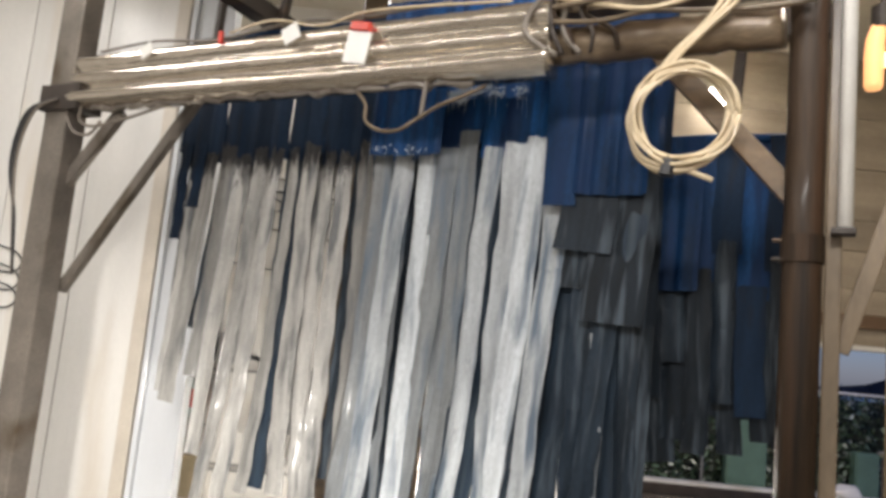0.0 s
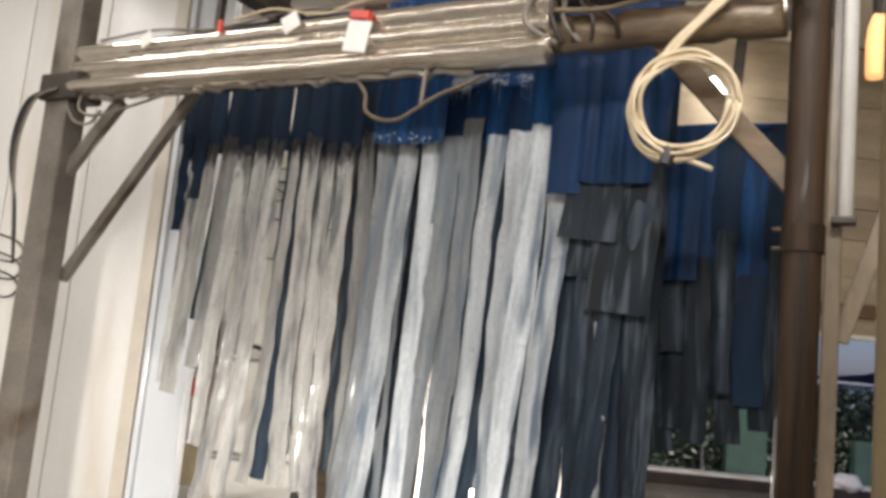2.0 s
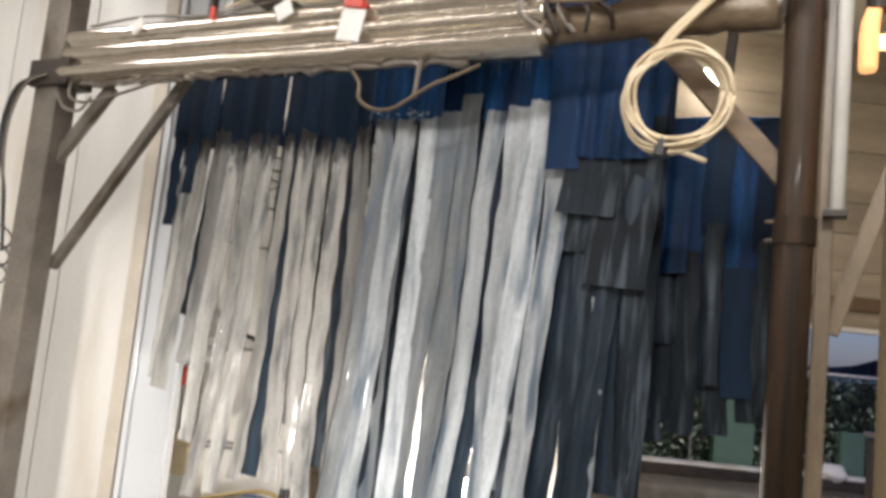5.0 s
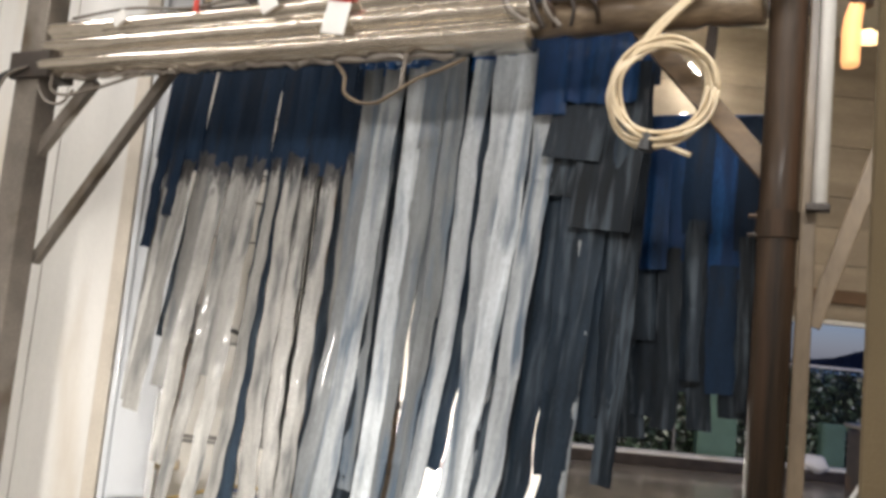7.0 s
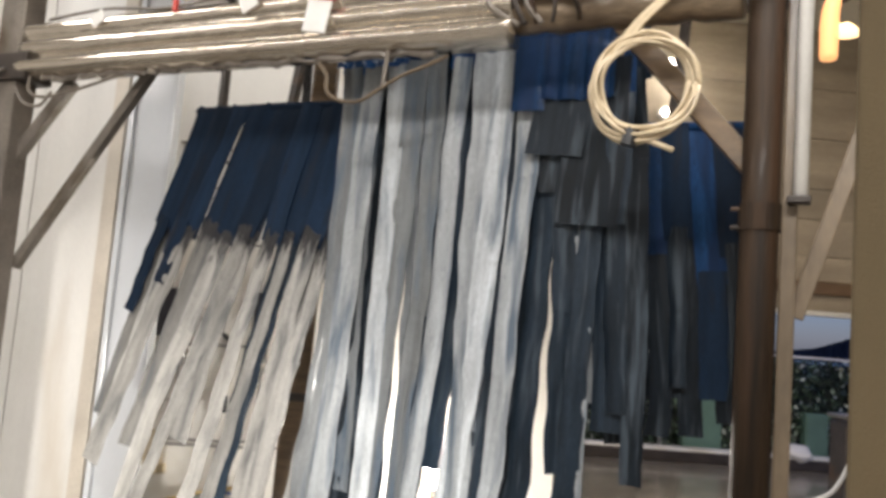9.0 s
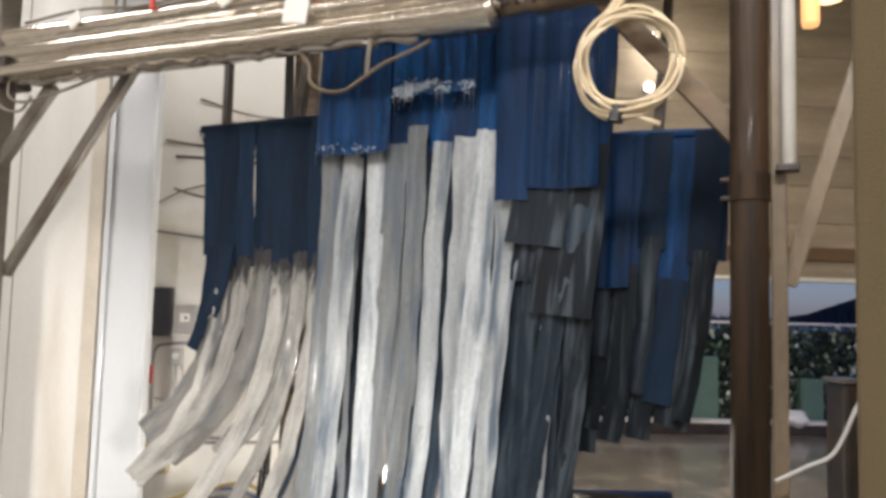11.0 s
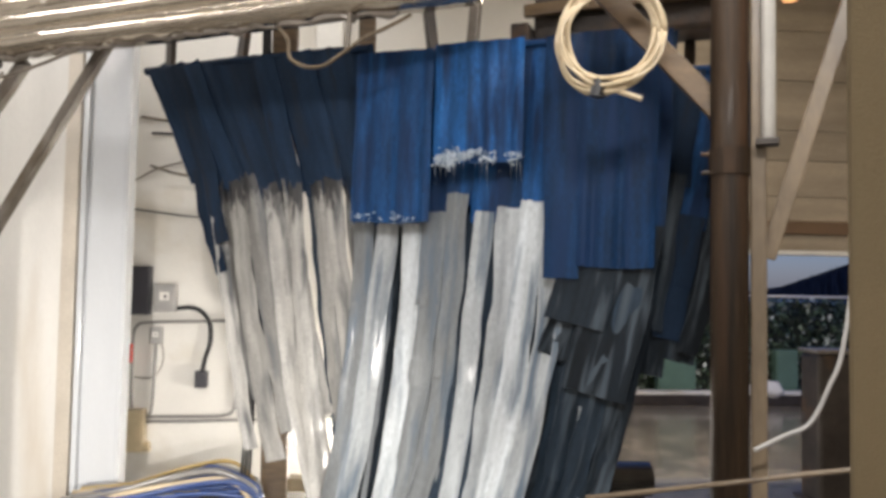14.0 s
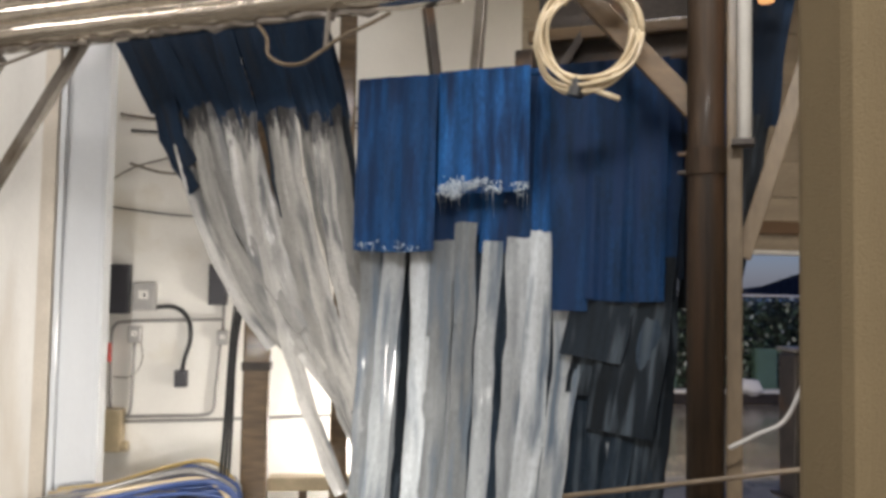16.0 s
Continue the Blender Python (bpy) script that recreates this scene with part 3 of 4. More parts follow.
# ---- hanging cloth curtains ----
def ribbon(width, length, seed, material, ragged=0.0, start=0.0, hem=-1.0):
    """A felt strip with a slight curl, hanging down from its origin."""
    rnd = random.Random(seed * 7 + 1)
    rows, cols = (5, 7) if width < 0.3 else (9, 25)
    curl, ph = rnd.uniform(-0.014, 0.014), rnd.uniform(0, 6)
    rnd = random.Random(seed * 7 + 2)
    verts, faces = [], []
    jag = [rnd.uniform(-1, 0.6) * ragged for _ in range(cols)]
    for side in (0, 1):
        for i in range(rows):
            s = i / (rows - 1)
            for j in range(cols):
                a = j / (cols - 1) - 0.5
                wave = math.sin(math.pi * s)
                x = a * width * (1 + 0.13 * wave * math.sin(5 * s + ph + 2 * a) * (width < 0.3)) + 0.008 * wave * math.sin(3 * ph) * (width < 0.3)
                y = curl * math.cos(math.pi * a) + 0.003 * math.sin(9 * a + ph) + 0.006 * wave * math.sin(7 * s + 3 * a + ph) + (0.004 if side else 0)
                if width > 0.3:  # soft vertical folds that open downwards
                    y += (0.3 + 0.7 * s) * (0.011 * math.sin(21 * a + ph + 0.8 * s) + 0.006 * math.sin(37 * a + 2 * ph))
                verts.append((x, y, -s * length + (jag[j] if i == 0 else 0) - (0.014 * s * math.cos(2.5 * a) if width > 0.3 else 0)))
    n = rows * cols
    for i in range(rows - 1):
        for j in range(cols - 1):
            a = i * cols + j
            faces.append((a, a + cols, a + cols + 1, a + 1))
            faces.append((n + a, n + a + 1, n + a + cols + 1, n + a + cols))
    flat = len(faces)
    edge = [j for j in range(cols)] + [i * cols + cols - 1 for i in range(1, rows)] + [(rows - 1) * cols + j for j in range(cols - 2, -1, -1)] + [i * cols for i in range(rows - 2, 0, -1)]
    for a, c in zip(edge, edge[1:] + edge[:1]):
        q = len(verts)
        verts += [verts[a], verts[c], verts[n + c], verts[n + a]]
        faces.append((q, q + 1, q + 2, q + 3))
    me = bpy.data.meshes.new("strip")
    me.from_pydata(verts, [], faces)
    me.materials.append(material)
    for k, p in enumerate(me.polygons):
        p.use_smooth = k < flat
    attr = me.attributes.new("run", "FLOAT_VECTOR", "POINT")
    for k, v in enumerate(verts):
        attr.data[k].vector = (v[0] + seed * 3.7, seed * 1.9, v[2] - start)
    below = me.attributes.new("below", "FLOAT", "POINT")
    for k, v in enumerate(verts):
        below.data[k].value = start - v[2] - hem
    return me


MOVES = []  # what is keyed in motions(): object, rows


def lerp_rows(rows, t):
    if t <= rows[0][0]:
        return rows[0][1:]
    for a, b in zip(rows, rows[1:]):
        if t <= b[0]:
            s = (t - a[0]) / (b[0] - a[0])
            s = s * s * (3 - 2 * s)
            return tuple(x + (y - x) * s for x, y in zip(a[1:], b[1:]))
    return rows[-1][1:]


SWING_TIMES = (0, 2, 4, 5.5, 6.5, 7.5, 8.5, 9.2, 10.2, 11.3, 12, 12.8, 13.6, 14.4, 15.2, 16)


def hang_strip(curtain, u, v, width, top, segs, lean, seed, spin=19.0, fray=0.008):
    """One strip of rigid lengths: top = (length, material) of the upper cloth, segs = the lengths below it."""
    rnd = random.Random(seed)
    lag, gain, bias = rnd.uniform(-0.25, 0.25), rnd.uniform(0.85, 1.15), rnd.uniform(-2.6, 2.6)
    twist, more = rnd.uniform(-spin, spin), rnd.uniform(-0.55, 0.55) * spin
    first = new("strip", ribbon(width, top[0], seed, rnd.choice(top[1])))
    first.parent = curtain
    tagged(first, "dark blue felt upper cloth")
    pieces = [first]
    narrow = rnd.uniform(0.6, 0.95) if spin > 5 else rnd.uniform(0.88, 1.0)
    tone, start = rnd.randrange(4), top[0]
    for k, (length, felt) in enumerate(segs):
        o = new("length", ribbon(width * narrow, length + (0.07 if k == 0 else 0.012), seed, felt[tone % len(felt)], fray if k == 0 else 0.0, start, top[0]))
        start += length
        o.parent = first
        tagged(o, "dark wet felt strip" if felt is F_BLACK else "wet felt strip")
        pieces.append(o)
    lengths = [top[0]] + [s[0] for s in segs]
    bend = [rnd.uniform(-2.8, 2.8) if spin > 5 else rnd.uniform(-1.2, 1.2) for _ in pieces]
    bend[0] = 0.0
    tables = [[] for _ in pieces]
    for t in SWING_TIMES:
        upper, lower = lean((t + lag) if 0.4 < t < 15.6 else t, u)
        p = Vector((u, v, 0))
        base = None
        for k in range(len(pieces)):
            s = k / max(1, len(pieces) - 1)
            # drawn hard aside, the cloth slants most and the strips under it hang steeper
            start = upper if k == 0 else upper * (1 - 0.6 * min(1.0, max(0.0, (-upper - 5) / 10)))
            ang = (start + (lower - start) * s ** 1.3) * gain + bias * (1.5 * s if s else 0.3) + bend[k]
            m = Matrix.Translation(p) @ pose(0, 0, 0, 0, ang, 0) @ pose(0, 0, 0, 0, 0, twist * 0.3 if k == 0 else twist + more * (k - 1))
            if base is None:
                base = m
                tables[k].append((t, m))
            else:
                back = Matrix.Translation((0, -0.012 + 0.0015 * k, 0.06 if k == 1 else 0.006))
                tables[k].append((t, base.inverted() @ m @ back))
            p = p + (m.to_3x3() @ Vector((0, 0, -lengths[k])))
    for o, rows in zip(pieces, tables):
        MOVES.append((o, rows))
    return first


# lean in degrees (positive: the lower end hangs towards the left post): time, upper, lower
LEAN_A = [(0, 1, 3), (5, 1, 3), (6.5, 4, 4), (7.5, 8, 8), (8.5, 17, 15), (9.2, 17, 17), (10.2, 3, 34), (11.3, -4, 44), (12, -12, 24), (12.8, -18, 4), (13.6, -21, -9), (14.4, -23, -19), (15.2, -26, -32), (16, -27, -38)]
LEAN_B = [(0, 2, 3), (5, 2, 3), (7, 2, 5), (9.2, 1, 2), (10.2, 2, 4), (11.3, 2, 4), (12.8, 2, 10), (14, 3, 20), (15, 2, 14), (16, 1, 9)]
LEAN_C = [(0, 0, -2), (5, 0, -2), (7, -2, -2), (8.5, -8, -4), (9.2, -9, -2), (10.2, 0, 6), (11.3, 6, 14), (12.8, 10, 18), (14, 12, 16), (16, 8, 10)]
# what the far edge of the second curtain adds, for each metre
LEAN_EDGE = [(0, -2, -3), (5, -2, -3), (7, -2, -2), (8.5, -9, -6), (9.2, -9, -4), (10.2, 0, 6), (11.3, 3, 12), (12.8, 4, 14), (14, 3, 17), (15, 1, 12), (16, 0, 9)]


def curtain(name, label, m):
    return thing(name, label, "wash curtain", m, "hanging wash curtains")


def lower(material, total, step=0.4):
    """Lengths of one strip below its upper cloth."""
    n = max(1, round(total / step))
    return [(total / n, material)] * n


def curtain_a():
    c = curtain("curtain", "navy felt wash curtain with beige-grey wet strips", GANTRY)
    smooth(part("bar", tube([(-0.03, 0.02, -0.01), (0.6, 0.02, 0.0), (1.44, 0.02, -0.01)], 0.022, sides=12), M_NAVY, c, "felt-wrapped hanging bar"))
    part("arm", beam_between((0.12, 0.05, 0.0), (0.0, 0.2, 0.9), 0.05, 0.04), M_STEEL_DARK, c)
    part("arm", beam_between((0.62, 0.05, 0.0), (0.62, 0.2, 0.9), 0.05, 0.05), M_STEEL_DARK, c)

    def lean(t, u):  # the free edge swings furthest
        k = 1.3 - 0.5 * u
        return tuple(a * k for a in lerp_rows(LEAN_A, t))

    def tail(t, u):
        p, q = lean(t, u)
        return p, 0.55 * p + 0.45 * q


    rnd = random.Random(3)
    n = 12
    for i in range(n):
        u = 0.06 + i * 0.122
        blue = 0.82 + rnd.uniform(-0.05, 0.04)
        if i < 2:
            hang_strip(c, u, 0.0, 0.128, (0.75, F_NAVY), lower(F_NAVY, 0.55 - 0.2 * i, 0.18), tail, 30 + i, 6)
            if i == 0:
                continue
        hang_strip(c, u, 0.0 + 0.01 * (i % 2), 0.13, (blue, F_NAVY), lower(F_GREY_A, rnd.uniform(1.35, 1.55) if i < 4 else rnd.uniform(1.6, 2.1), 0.32), lean, 31 + i, 19, 0.03)
    for i in range(0, n - 1, 2):
        u = 0.16 + i * 0.122
        hang_strip(c, u, 0.04, 0.15, (0.8, F_NAVY), lower(F_BLACK if i % 4 else F_GREY_A[:2], rnd.uniform(0.9, 1.4) if i < 4 else rnd.uniform(1.2, 2.0), 0.32), lean, 60 + i, 4)
    return c


def foam_fringe(cloth, width, length, count, seed):
    """White foam and water threads along the hem of a cloth."""
    rnd = random.Random(seed)
    verts, faces = [], []
    spots = [(rnd.uniform(-0.48, 0.48) * width, rnd.gauss(0.0, 0.014), rnd.uniform(0.008, 0.028)) for _ in range(11)]
    for i in range(count):
        cx, cz, spread = rnd.choice(spots)
        x = max(-0.5 * width, min(0.5 * width, cx + rnd.gauss(0, spread)))
        thread = rnd.random() < 0.06
        h = rnd.uniform(0.04, 0.13) if thread else rnd.uniform(0.0025, 0.009)
        w = rnd.uniform(0.0007, 0.0015) if thread else rnd.uniform(0.002, 0.009)
        z = -length + 0.01 + cz + rnd.gauss(0, spread * 0.6)
        y = -0.03 + rnd.uniform(-0.008, 0.004)
        q = len(verts)
        lean = rnd.uniform(-0.01, 0.01)
        verts += [(x, y, z + (0.01 if thread else h)), (x - w, y, z), (x, y - w, z - h * 0.1), (x + w, y, z), (x, y + w, z), (x + lean, y, z - h)]
        faces += [(q, q + 1, q + 2), (q, q + 2, q + 3), (q, q + 3, q + 4), (q, q + 4, q + 1), (q + 5, q + 2, q + 1), (q + 5, q + 3, q + 2), (q + 5, q + 4, q + 3), (q + 5, q + 1, q + 4)]
    me = bpy.data.meshes.new("foam")
    me.from_pydata(verts, [], faces)
    me.materials.append(M_FOAM)
    for p in me.polygons:
        p.use_smooth = True
    o = new("foam", me)
    o.parent = cloth
    tagged(o, "white foam and water threads along the hem", kind="stuff")


def curtain_b():
    c = curtain("curtain", "blue felt wash curtain with blue-grey wet strips", GANTRY)
    smooth(part("bar", tube([(-0.03, 0.02, -0.01), (0.8, 0.02, 0.0), (1.5, 0.02, -0.01)], 0.024, sides=12), M_BLUE, c, "felt-wrapped hanging bar"))
    part("arm", beam_between((0.35, 0.05, 0.0), (0.2, 0.2, 0.72), 0.05, 0.05), M_STEEL_DARK, c)
    part("arm", beam_between((0.55, 0.05, 0.0), (0.55, 0.2, 0.72), 0.06, 0.05), M_STEEL_GREY, c)
    part("drive_box", box(0.84, 0.12, 0.04, 1.75, 0.34, 0.46, 0.02), M_STEEL_DARK, c, "dark drive housing")
    part("drive_rail", box(0.8, 0.07, 0.16, 1.76, 0.117, 0.22, 0.008), M_WOOD, c, "brown rail along the drive housing")
    part("drive_bracket", box(0.74, 0.06, 0.02, 0.83, 0.2, 0.13, 0.012), M_STEEL_DARK, c)
    part("drive_arm", beam_between((0.95, 0.06, 0.0), (1.12, 0.12, 0.3), 0.05, 0.04), M_STEEL_DARK, c)

    def lean(t, u):
        edge = max(0.0, u - 1.0)
        p, q = lerp_rows(LEAN_B, t), lerp_rows(LEAN_EDGE, t)
        return tuple(a + c * edge for a, c in zip(p, q))


    rnd = random.Random(4)
    n = 12
    for i in range(n):
        u = 0.06 + i * 0.124
        if i < 9:
            blue = 0.84 if i < 4 else 0.8 + rnd.uniform(-0.05, 0.05) + (0.15 if i > 7 else 0)
            first = hang_strip(c, u, 0.01 * (i % 2), 0.132, (blue, F_BLUE), lower(F_GREY_B, rnd.uniform(2.3, 2.75), 0.43), lean, 100 + i)
        else:
            # short overlapping flaps before the long dark strips
            reach = 2.1 if u < 1.35 else 1.8
            hang_strip(c, u, -0.03 + 0.008 * (i % 2), 0.15, (0.93 + 0.07 * (i % 3), F_BLUE), lower(F_BLACK, 0.3 + 0.24 * (i % 2), 0.3), lean, 100 + i, 3)
            hang_strip(c, u + 0.03, 0.0, 0.14, (0.95, F_NAVY), lower(F_BLACK, reach * rnd.uniform(0.8, 1.05), 0.35), lean, 120 + i, 15)
            hang_strip(c, u - 0.03, 0.03, 0.13, (1.0, F_NAVY), lower(F_BLACK if i % 2 else F_GREY_B[:2], reach * rnd.uniform(0.75, 1.05), 0.35), lean, 170 + i, 15)
    for i in range(n - 1):
        u = 0.13 + i * 0.124
        m1 = F_BLACK if i % 3 else F_GREY_B
        hang_strip(c, u, 0.06, 0.155, (0.85, F_NAVY), lower(m1, rnd.uniform(1.9, 2.7) if i < 9 else rnd.uniform(1.5, 1.9), 0.43), lean, 140 + i, 5)
    def half(t, u):
        return tuple(0.4 * a for a in lean(t, u))

    def flat(t, u):  # wide cloths hardly tilt
        return tuple(0.35 * a for a in lerp_rows(LEAN_B, t))

    for k, (u, w, length, tone) in enumerate(((0.2, 0.42, 0.83, 1), (0.64, 0.44, 0.56, 3), (1.28, 0.36, 1.04, 0), (1.03, 0.16, 1.1, 0))):
        cloth = hang_strip(c, u, -0.085 - 0.02 * (k == 1) + 0.012 * (k == 3), w, (length, [F_BLUE[tone]]), [], flat, 180 + k, 0)
        if k < 2:
            foam_fringe(cloth, w, length, (40, 420)[k], 300 + k)
    for k, (u, w, length, tone) in enumerate(((1.2, 0.3, 1.3, 1), (1.36, 0.29, 1.62, 0))):
        hang_strip(c, u, -0.055 + 0.012 * (k == 1), w, (0.9, [F_BLUE[0]]), [(length - 0.9, [F_BLACK[tone]])], half, 190 + k, 0)
    return c


def curtain_c():
    """The third curtain, mostly behind the round post."""
    c = curtain("curtain", "blue felt side curtain with dark wet strips", GANTRY)
    smooth(part("bar", tube([(-0.03, 0.02, -0.01), (0.4, 0.02, 0.0), (0.84, 0.02, -0.01)], 0.022, sides=12), M_BLUE, c, "felt-wrapped hanging bar"))
    part("arm", beam_between((0.5, 0.04, 0.0), (0.5, 0.5, 0.85), 0.05, 0.05), M_STEEL_DARK, c)

    def lean(t, u):
        return tuple(a * (0.3 + 0.7 * u) for a in lerp_rows(LEAN_C, t))

    rnd = random.Random(9)
    for i in range(7):
        u = 0.05 + i * 0.115
        edge = i > 4
        hang_strip(c, u, 0.01 * (i % 2), 0.135, ((0.62 if edge else 0.55) + 0.13 * (i % 2), F_BLUE[1:2] if i == 5 else F_BLUE[:1] if i % 2 else F_NAVY), lower(F_NAVY if i == 5 else F_BLACK[:2], rnd.uniform(0.5, 0.8), 0.3), lean, 200 + i, 9)
        hang_strip(c, u + 0.04, 0.04, 0.15, (0.6, F_NAVY), lower(F_BLACK[:2], rnd.uniform(0.65, 0.95), 0.3), lean, 210 + i, 6)
    hang_strip(c, 0.22, -0.045, 0.36, (0.72, F_BLUE[:1]), [], lambda t, u: tuple(0.5 * a for a in lean(t, u)), 230, 0)
    return c


CURTAIN_A, CURTAIN_B, CURTAIN_C = curtain_a(), curtain_b(), curtain_c()
# bar's first end along the beam, behind it, and its height
A_ROWS = [(0, 0.482, 0.5, 3.233), (2, 0.49, 0.5, 3.22), (3.5, 0.5, 0.5, 3.2), (5, 0.51, 0.5, 3.18), (6.3, 0.54, 0.5, 3.08), (7, 0.59, 0.5, 3.0), (8, 0.8, 0.5, 2.7), (9, 0.97, 0.5, 2.562), (10.2, 1.09, 0.5, 2.46),
          (11.3, 1.137, 0.5, 2.423), (12, 1.115, 0.5, 2.44), (12.5, 1.09, 0.5, 2.465), (14, 0.881, 0.5, 2.648), (14.5, 0.808, 0.5, 2.728), (16, 0.664, 0.5, 3.01)]
B_ROWS = [(0, 2.03, 0.4, 3.21), (2, 2.05, 0.4, 3.215), (4, 2.07, 0.4, 3.235), (5.3, 2.07, 0.4, 3.31), (6.5, 2.065, 0.4, 3.43), (7, 2.06, 0.4, 3.52), (8, 2.05, 0.4, 3.56), (8.6, 2.04, 0.4, 3.56), (9.2, 2.03, 0.4, 3.48), (10.2, 2.03, 0.4, 3.22),
          (11.3, 2.05, 0.4, 2.94), (11.8, 2.075, 0.4, 2.83), (12.5, 2.12, 0.4, 2.71), (13, 2.19, 0.4, 2.655), (14, 2.366, 0.4, 2.54), (14.5, 2.409, 0.4, 2.484), (16, 2.49, 0.4, 2.395)]
C_ROWS = [(0, 3.27, 0.62, 2.5), (4, 3.26, 0.62, 2.5), (6.5, 3.24, 0.62, 2.48), (8.5, 3.2, 0.62, 2.45), (9.2, 3.19, 0.62, 2.4), (11.3, 3.19, 0.62, 2.24), (12.3, 3.2, 0.62, 2.22), (13, 3.24, 0.62, 2.25), (14, 3.42, 0.62, 2.42), (15, 3.56, 0.62, 2.62), (16, 3.62, 0.62, 2.74)]

# ---- rear wall fittings ----


def wall_box(name, label, x0, z0, x1, z1, depth, material, bevel=0.008):
    b = thing(name, label, "electrical box", pose((x0 + x1) / 2, 7.2, z0))
    w = x1 - x0
    part("case", box(-w / 2, -depth, 0, w / 2, 0, z1 - z0, bevel), material, b)
    h = z1 - z0
    part("cover", box(-w / 2 + 0.012, -depth - 0.008, 0.012, w / 2 - 0.012, -depth, h - 0.012, 0.003), material, b)
    if material is M_BOX:
        part("plate", box(-w * 0.22, -depth - 0.011, h * 0.42, w * 0.22, -depth - 0.008, h * 0.72), M_WHITE_PLASTIC, b, "pale label plate")
        part("switch", box(w * 0.02, -depth - 0.03, h * 0.5, w * 0.12, -depth - 0.011, h * 0.62, 0.003), M_BOX_DARK, b, "dark switch")
    for sx in (-1, 1):
        part("screw", tube([(sx * (w / 2 - 0.022), -depth - 0.012, h - 0.024), (sx * (w / 2 - 0.022), -depth - 0.007, h - 0.024)], 0.005, sides=8), M_CONDUIT, b)
    return b


def fittings():
    Y = 7.2
    wall_box("panel_box", "dark grey equipment box on the white wall", -2.25, 1.09, -2.05, 1.53, 0.1, M_BOX_DARK)
    wall_box("electrical_box", "grey electrical box on the white wall", -2.01, 1.12, -1.82, 1.37, 0.12, M_BOX)
    wall_box("switch_box", "small grey switch box on the white wall", -2.05, 0.83, -1.94, 0.98, 0.07, M_BOX)
    wall_box("outlet_box", "small grey junction box on the conduit", -1.28, 0.82, -1.18, 0.95, 0.06, M_BOX)
    wall_box("socket_box", "dark grey socket on a hanging cable", -1.64, 0.44, -1.53, 0.59, 0.07, M_BOX_DARK)
    wall_box("control_box", "dark box on the wall behind the curtain", -1.36, 1.18, -1.2, 1.55, 0.1, M_BOX_DARK)
    t = wall_box("pump_box", "tan plastic dispenser on the white wall", -2.27, -0.12, -2.06, 0.25, 0.14, M_BOX_TAN)
    part("spout", tube([(0.08, -0.1, 0.04), (0.16, -0.1, 0.05)], 0.045, sides=12), M_BOX_TAN, t)

    def conduit(pts, r=0.014, material=M_CONDUIT, label="grey metal conduit on the white wall"):
        c = thing("conduit", label, "conduit")
        smooth(part("pipe", tube(smooth_path([(x, Y - 0.025, z) for x, z in pts], 5), r, sides=8), material, c))

    conduit([(-2.19, 0.26), (-2.2, 0.6), (-2.2, 0.9), (-2.17, 0.99), (-2.09, 1.02), (-1.7, 1.035), (-1.22, 1.05)])
    conduit([(-2.23, 0.26), (-2.235, 0.7), (-2.235, 1.09)], 0.01)
    conduit([(-2.0, 0.84), (-2.01, 0.5), (-2.02, 0.24), (-2.06, 0.17), (-2.1, 0.15)])
    conduit([(-2.08, 0.13), (-1.5, 0.14), (-0.9, 0.16), (-0.1, 0.19)])
    conduit([(-2.05, 0.175), (-1.6, 0.18), (-1.4, 0.185), (-1.3, 0.23), (-1.28, 0.4), (-1.25, 0.82)])
    conduit([(-1.23, 0.95), (-1.23, 1.18)])
    conduit([(-1.82, 1.15), (-1.7, 1.16), (-1.6, 1.12), (-1.53, 1.02), (-1.52, 0.85), (-1.56, 0.7), (-1.58, 0.59)], 0.02, M_CABLE_BLACK, "black flexible cable from the electrical box")
    conduit([(-1.95, 0.84), (-1.93, 0.7), (-1.97, 0.58), (-2.06, 0.52), (-2.18, 0.53)], 0.005, M_CABLE, "thin cable curving below the switch box")
    c = thing("wall_valve", "red plastic valve on the wall conduit", "valve", pose(-2.215, 7.15, 0.66))
    part("grip", box(-0.02, -0.02, 0, 0.02, 0.02, 0.17, 0.008), M_RED, c)

    # standing posts behind the curtains, and a timber sill between them
    for x, w, m in ((-0.745, 0.19, M_STEEL_BROWN), (-0.135, 0.13, M_STEEL_BROWN)):
        p = thing("post", "brown timber post behind the curtain", "post", pose(x, 5.8, FLOOR))
        part("shaft", box(-w / 2, -0.06, 0, w / 2, 0.06, 5.0, 0.015), M_WOOD, p)
        part("bracket", box(-w / 2 - 0.01, -0.07, 1.2, w / 2 + 0.01, 0.07, 1.26, 0.004), M_STEEL_DARK, p)
    s = thing("timber_sill", "tan timber sill between the posts", "sill", pose(0, 6.0, 0))
    part("board", box(-0.66, -0.08, -0.17, 1.4, 0.08, -0.07, 0.012), M_BOX_TAN, s)
    for x in (-0.4, 0.3, 0.9):
        part("leg", box(x - 0.03, -0.05, FLOOR, x + 0.03, 0.05, -0.17, 0.006), M_STEEL_DARK, s)
    for k in range(3):
        run_cable("cable", "black cable hanging along the post", [(-0.9 + 0.02 * k, 5.74, 3.4), (-0.89 + 0.03 * k, 5.73, 1.6), (-0.93 + 0.02 * k, 5.72, 0.9), (-0.95 + 0.025 * k, 5.7, 0.3), (-0.97 + 0.03 * k, 5.68, -0.2), (-0.9 + 0.03 * k, 5.66, FLOOR + 0.02)], 0.012, M_CABLE_BLACK, "cable", False)
    # hoses heaped on a dark trough
    t = thing("trough", "dark metal trough below the white wall", "trough", pose(-1.4, 5.7, FLOOR))
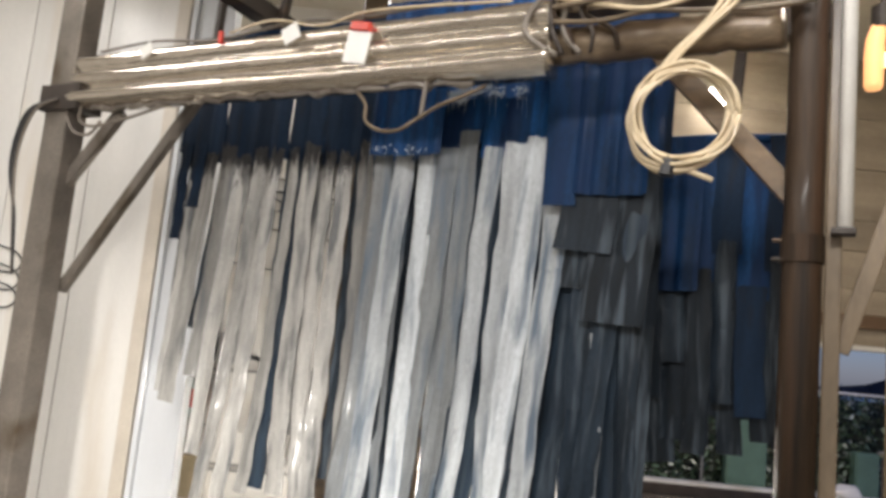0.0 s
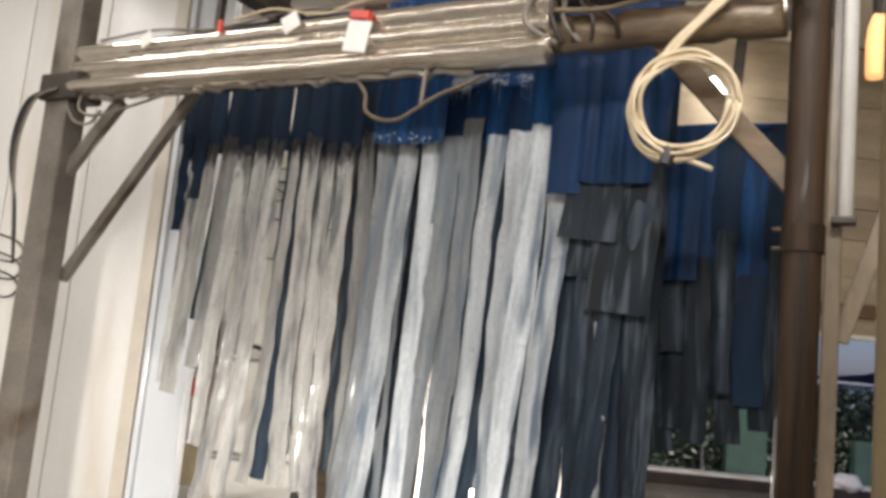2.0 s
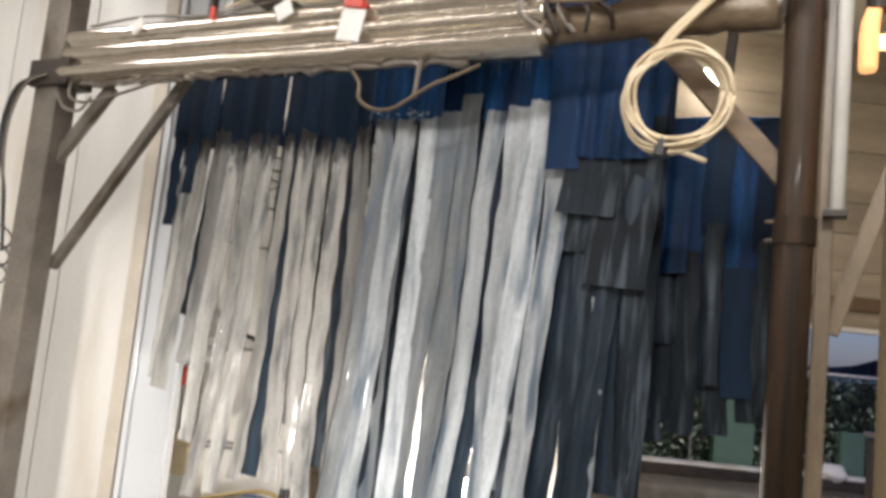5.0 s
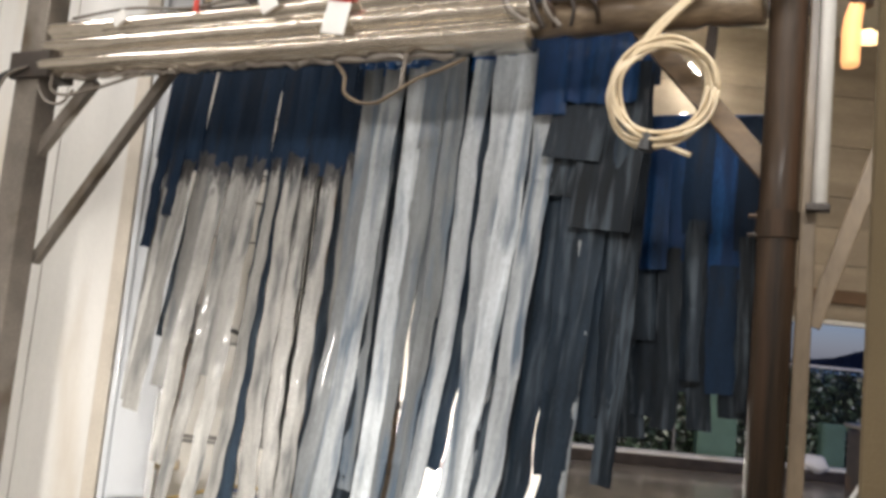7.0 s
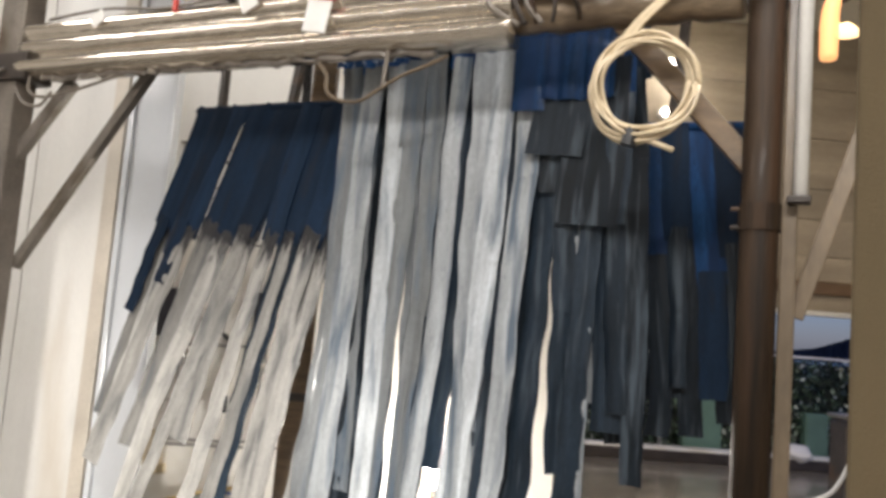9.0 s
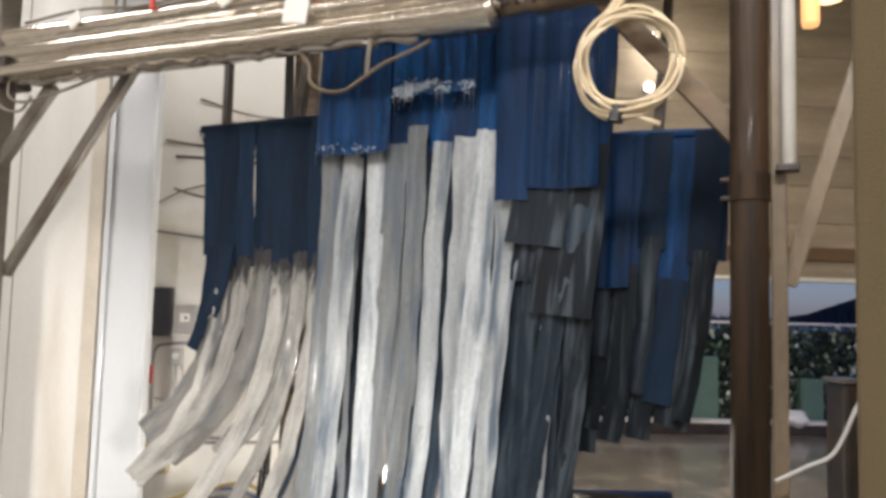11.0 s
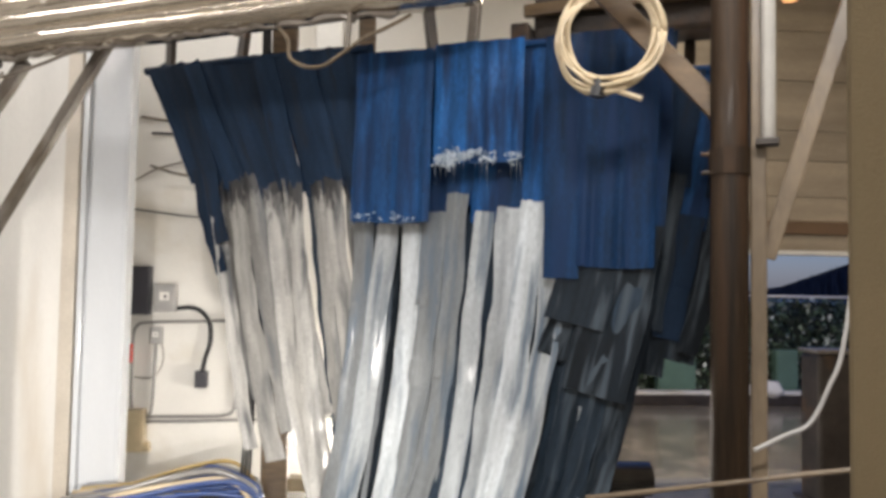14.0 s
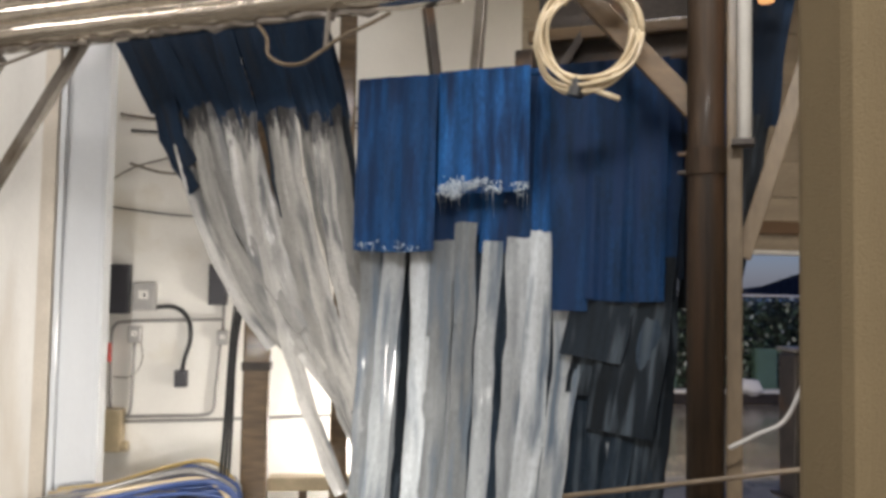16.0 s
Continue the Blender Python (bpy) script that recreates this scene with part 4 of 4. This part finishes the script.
    part("tank", box(-0.75, -0.3, 0.0, 0.6, 0.3, 0.33, 0.03), M_STEEL_DARK, t)
    part("rim", box(-0.77, -0.32, 0.3, 0.62, -0.29, 0.36, 0.01), M_STEEL_BROWN, t)
    rnd = random.Random(31)
    for k in range(26):
        m, what = ((M_BLUE_HOSE, "blue"), (M_CONDUIT, "grey"), (M_YELLOW_HOSE, "yellow"), (M_BLUE_HOSE, "blue"), (M_HOSE, "cream"), (M_BOX, "grey"))[k % 6]
        y = 5.45 + rnd.uniform(0, 0.4)
        lift = rnd.choice((0.0, 0.03, 0.06, 0.09, 0.14)) + rnd.uniform(-0.01, 0.02)
        j = lambda s: rnd.uniform(-s, s)
        pts = [(-2.0 + j(0.15), y, -0.11), (-1.65 + j(0.1), y + j(0.08), -0.095 + lift * 0.35 + abs(j(0.03))), (-1.3 + j(0.12), y + j(0.1), -0.08 + lift * 0.8 + abs(j(0.03))), (-1.02 + j(0.12), y + j(0.06), -0.05 + lift), (-0.86 + j(0.05), y - 0.05, -0.08 + lift * 0.4), (-0.83, y - 0.12 + j(0.05), FLOOR + 0.3)]
        run_cable("hose", what + " hose heaped on the dark trough", pts, rnd.uniform(0.012, 0.022), m, "hose", False)
    # upper wall: white duct and sagging cables
    d = thing("duct", "white square duct on the rear wall", "duct", pose(-0.5, 7.12, 2.35))
    part("shaft", box(-0.12, -0.08, 0, 0.12, 0.08, 2.24, 0.01), M_WHITE_PLASTIC, d)
    for k, (a, c, drop) in enumerate((((-2.2, 7.18, 2.9), (-0.2, 7.18, 3.1), 0.12), ((-2.1, 7.18, 2.75), (0.3, 7.18, 2.95), 0.1), ((-1.9, 7.18, 3.3), (1.4, 7.18, 3.2), 0.2), ((-1.0, 7.18, 3.0), (1.45, 7.18, 3.4), 0.25), ((-2.1, 7.18, 2.45), (-0.8, 7.18, 2.3), 0.05), ((0.2, 7.18, 3.1), (1.45, 7.18, 3.0), 0.18))):
        run_cable("cable", "dark cable slung across the rear wall", sag(a, c, drop, 8, 0.03, k), 0.012, M_CABLE_BLACK if k % 2 else M_CABLE, "cable", False)
    for k, pts in enumerate(([(-2.25, 2.3), (-2.05, 2.42), (-1.8, 2.5), (-1.5, 2.62), (-1.3, 2.9)], [(-1.9, 3.0), (-1.75, 2.72), (-1.55, 2.62), (-1.35, 2.72), (-1.1, 2.66), (-0.8, 2.74)], [(-1.6, 3.1), (-1.3, 2.86), (-0.9, 2.84), (-0.3, 2.9)], [(-2.25, 2.05), (-2.0, 2.02), (-1.7, 1.99), (-1.3, 1.98)])):
        run_cable("cable", "thin dark cable looped on the rear wall", [(x, 7.185, z) for x, z in pts], 0.008, M_CABLE_BLACK if k % 2 else M_CABLE, "cable", False)
    # low work lamp behind the curtains
    l = thing("work_lamp", "bright low work lamp standing behind the curtains", "lamp", pose(0.38, 6.75, FLOOR))
    part("stand", tube([(0, 0, 0), (0, 0, 0.42)], 0.02, sides=10), M_STEEL_DARK, l)
    part("foot", box(-0.12, -0.1, 0, 0.12, 0.1, 0.02, 0.005), M_STEEL_DARK, l)
    part("housing", box(-0.1, 0.0, 0.42, 0.1, 0.06, 0.62, 0.012), M_STEEL_DARK, l)
    part("glass", box(-0.085, -0.012, 0.435, 0.085, -0.002, 0.605, 0.003), M_WORK, l, "glowing lamp glass")
    # dark machine low by the exit
    m = thing("floor_roller", "black wet rubber roller housing on the floor", "machine", pose(1.55, 5.9, FLOOR))
    part("housing", box(-0.95, -0.3, 0, 0.45, 0.3, 0.45, 0.06), M_DARK_RUBBER, m)
    smooth(part("roller", tube([(-1.0, -0.2, 0.42), (0.5, -0.2, 0.42)], 0.13, sides=20), M_DARK_RUBBER, m))
    # exit bollard
    p = thing("bollard", "dark steel bollard beside the exit", "bollard", pose(4.02, 6.6, FLOOR))
    part("shaft", box(-0.17, -0.15, 0, 0.17, 0.15, 1.3, 0.04), M_STEEL_DARK, p)
    part("base_plate", box(-0.22, -0.2, 0, 0.22, 0.2, 0.02, 0.005), M_STEEL_DARK, p)
    part("cap", box(-0.185, -0.165, 1.303, 0.185, 0.165, 1.34, 0.012), M_STEEL_GREY, p, "weathered grey cap")
    # lamps
    l = thing("hanging_lamp", "amber glowing lamp in a metal collar", "lamp", pose(*W(4.36, 0.3, 2.62)))
    smooth(part("glass", tube([(-0.035, 0, -0.045), (-0.035, 0, -0.03), (-0.035, 0, 0.1), (-0.03, 0, 0.16), (-0.015, 0, 0.22)], 0.036, sides=16, radii=[0.03, 0.035, 0.036, 0.034, 0.028]), M_LAMP, l, "amber glass"))
    # glowing cone that stands in for the flare beside the lamp
    smooth(part("flare", tube([(0.0, -0.01, 0.075), (0.03, -0.01, 0.08), (0.06, -0.01, 0.075), (0.09, -0.01, 0.07)], 0.03, sides=14, radii=[0.03, 0.034, 0.026, 0.008]), M_FLARE, l, "bright yellow flare of the lamp, shaped as a glowing cone"))
    part("collar", tube([(0, 0, 0.21), (0, 0, 0.3)], 0.045, sides=16), M_STEEL_DARK, l)
    part("stem", tube([(0, 0, 0.29), (0, 0, 1.97)], 0.012, sides=8), M_STEEL_DARK, l)
    l = thing("wall_lamp", "bright white tube lamp on the boarded wall", "lamp", pose(2.45, 7.13, 3.95, 0, 50, 0))
    part("tube", tube([(-0.18, -0.04, 0), (0.18, -0.04, 0)], 0.045, sides=12), M_TUBE_LIGHT, l)
    part("back", box(-0.2, 0.0, -0.06, 0.2, 0.05, 0.06, 0.005), M_WHITE_PLASTIC, l)
    l = thing("spot_lamp", "small bright round lamp on the boarded wall", "lamp", pose(2.36, 7.2, 3.6))
    part("base", tube([(0, 0, 0), (0, -0.05, 0)], 0.06, sides=16), M_WHITE_PLASTIC, l)
    part("lens", tube([(0, -0.05, 0), (0, -0.07, 0)], 0.028, sides=16), M_TUBE_LIGHT, l, "glowing lens")


fittings()

# ---- car interior edge ----


def car_pillar():
    p = thing("car_pillar", "beige fabric-covered car door pillar", "car trim", pose(0.3145, 0.51, FLOOR))
    smooth(part("cover", box(0, -0.03, 0, 0.24, 0.04, 2.6, 0.012), M_TRIM, p), False)


car_pillar()


def motions():
    for ob, rows in MOVES:
        walk(ob, rows)
    for ob, rows in ((CURTAIN_A, A_ROWS), (CURTAIN_B, B_ROWS), (CURTAIN_C, C_ROWS)):
        walk(ob, [(t, pose(*W(u, v, z), 0, 0, TURN)) for t, u, v, z in rows])


motions()
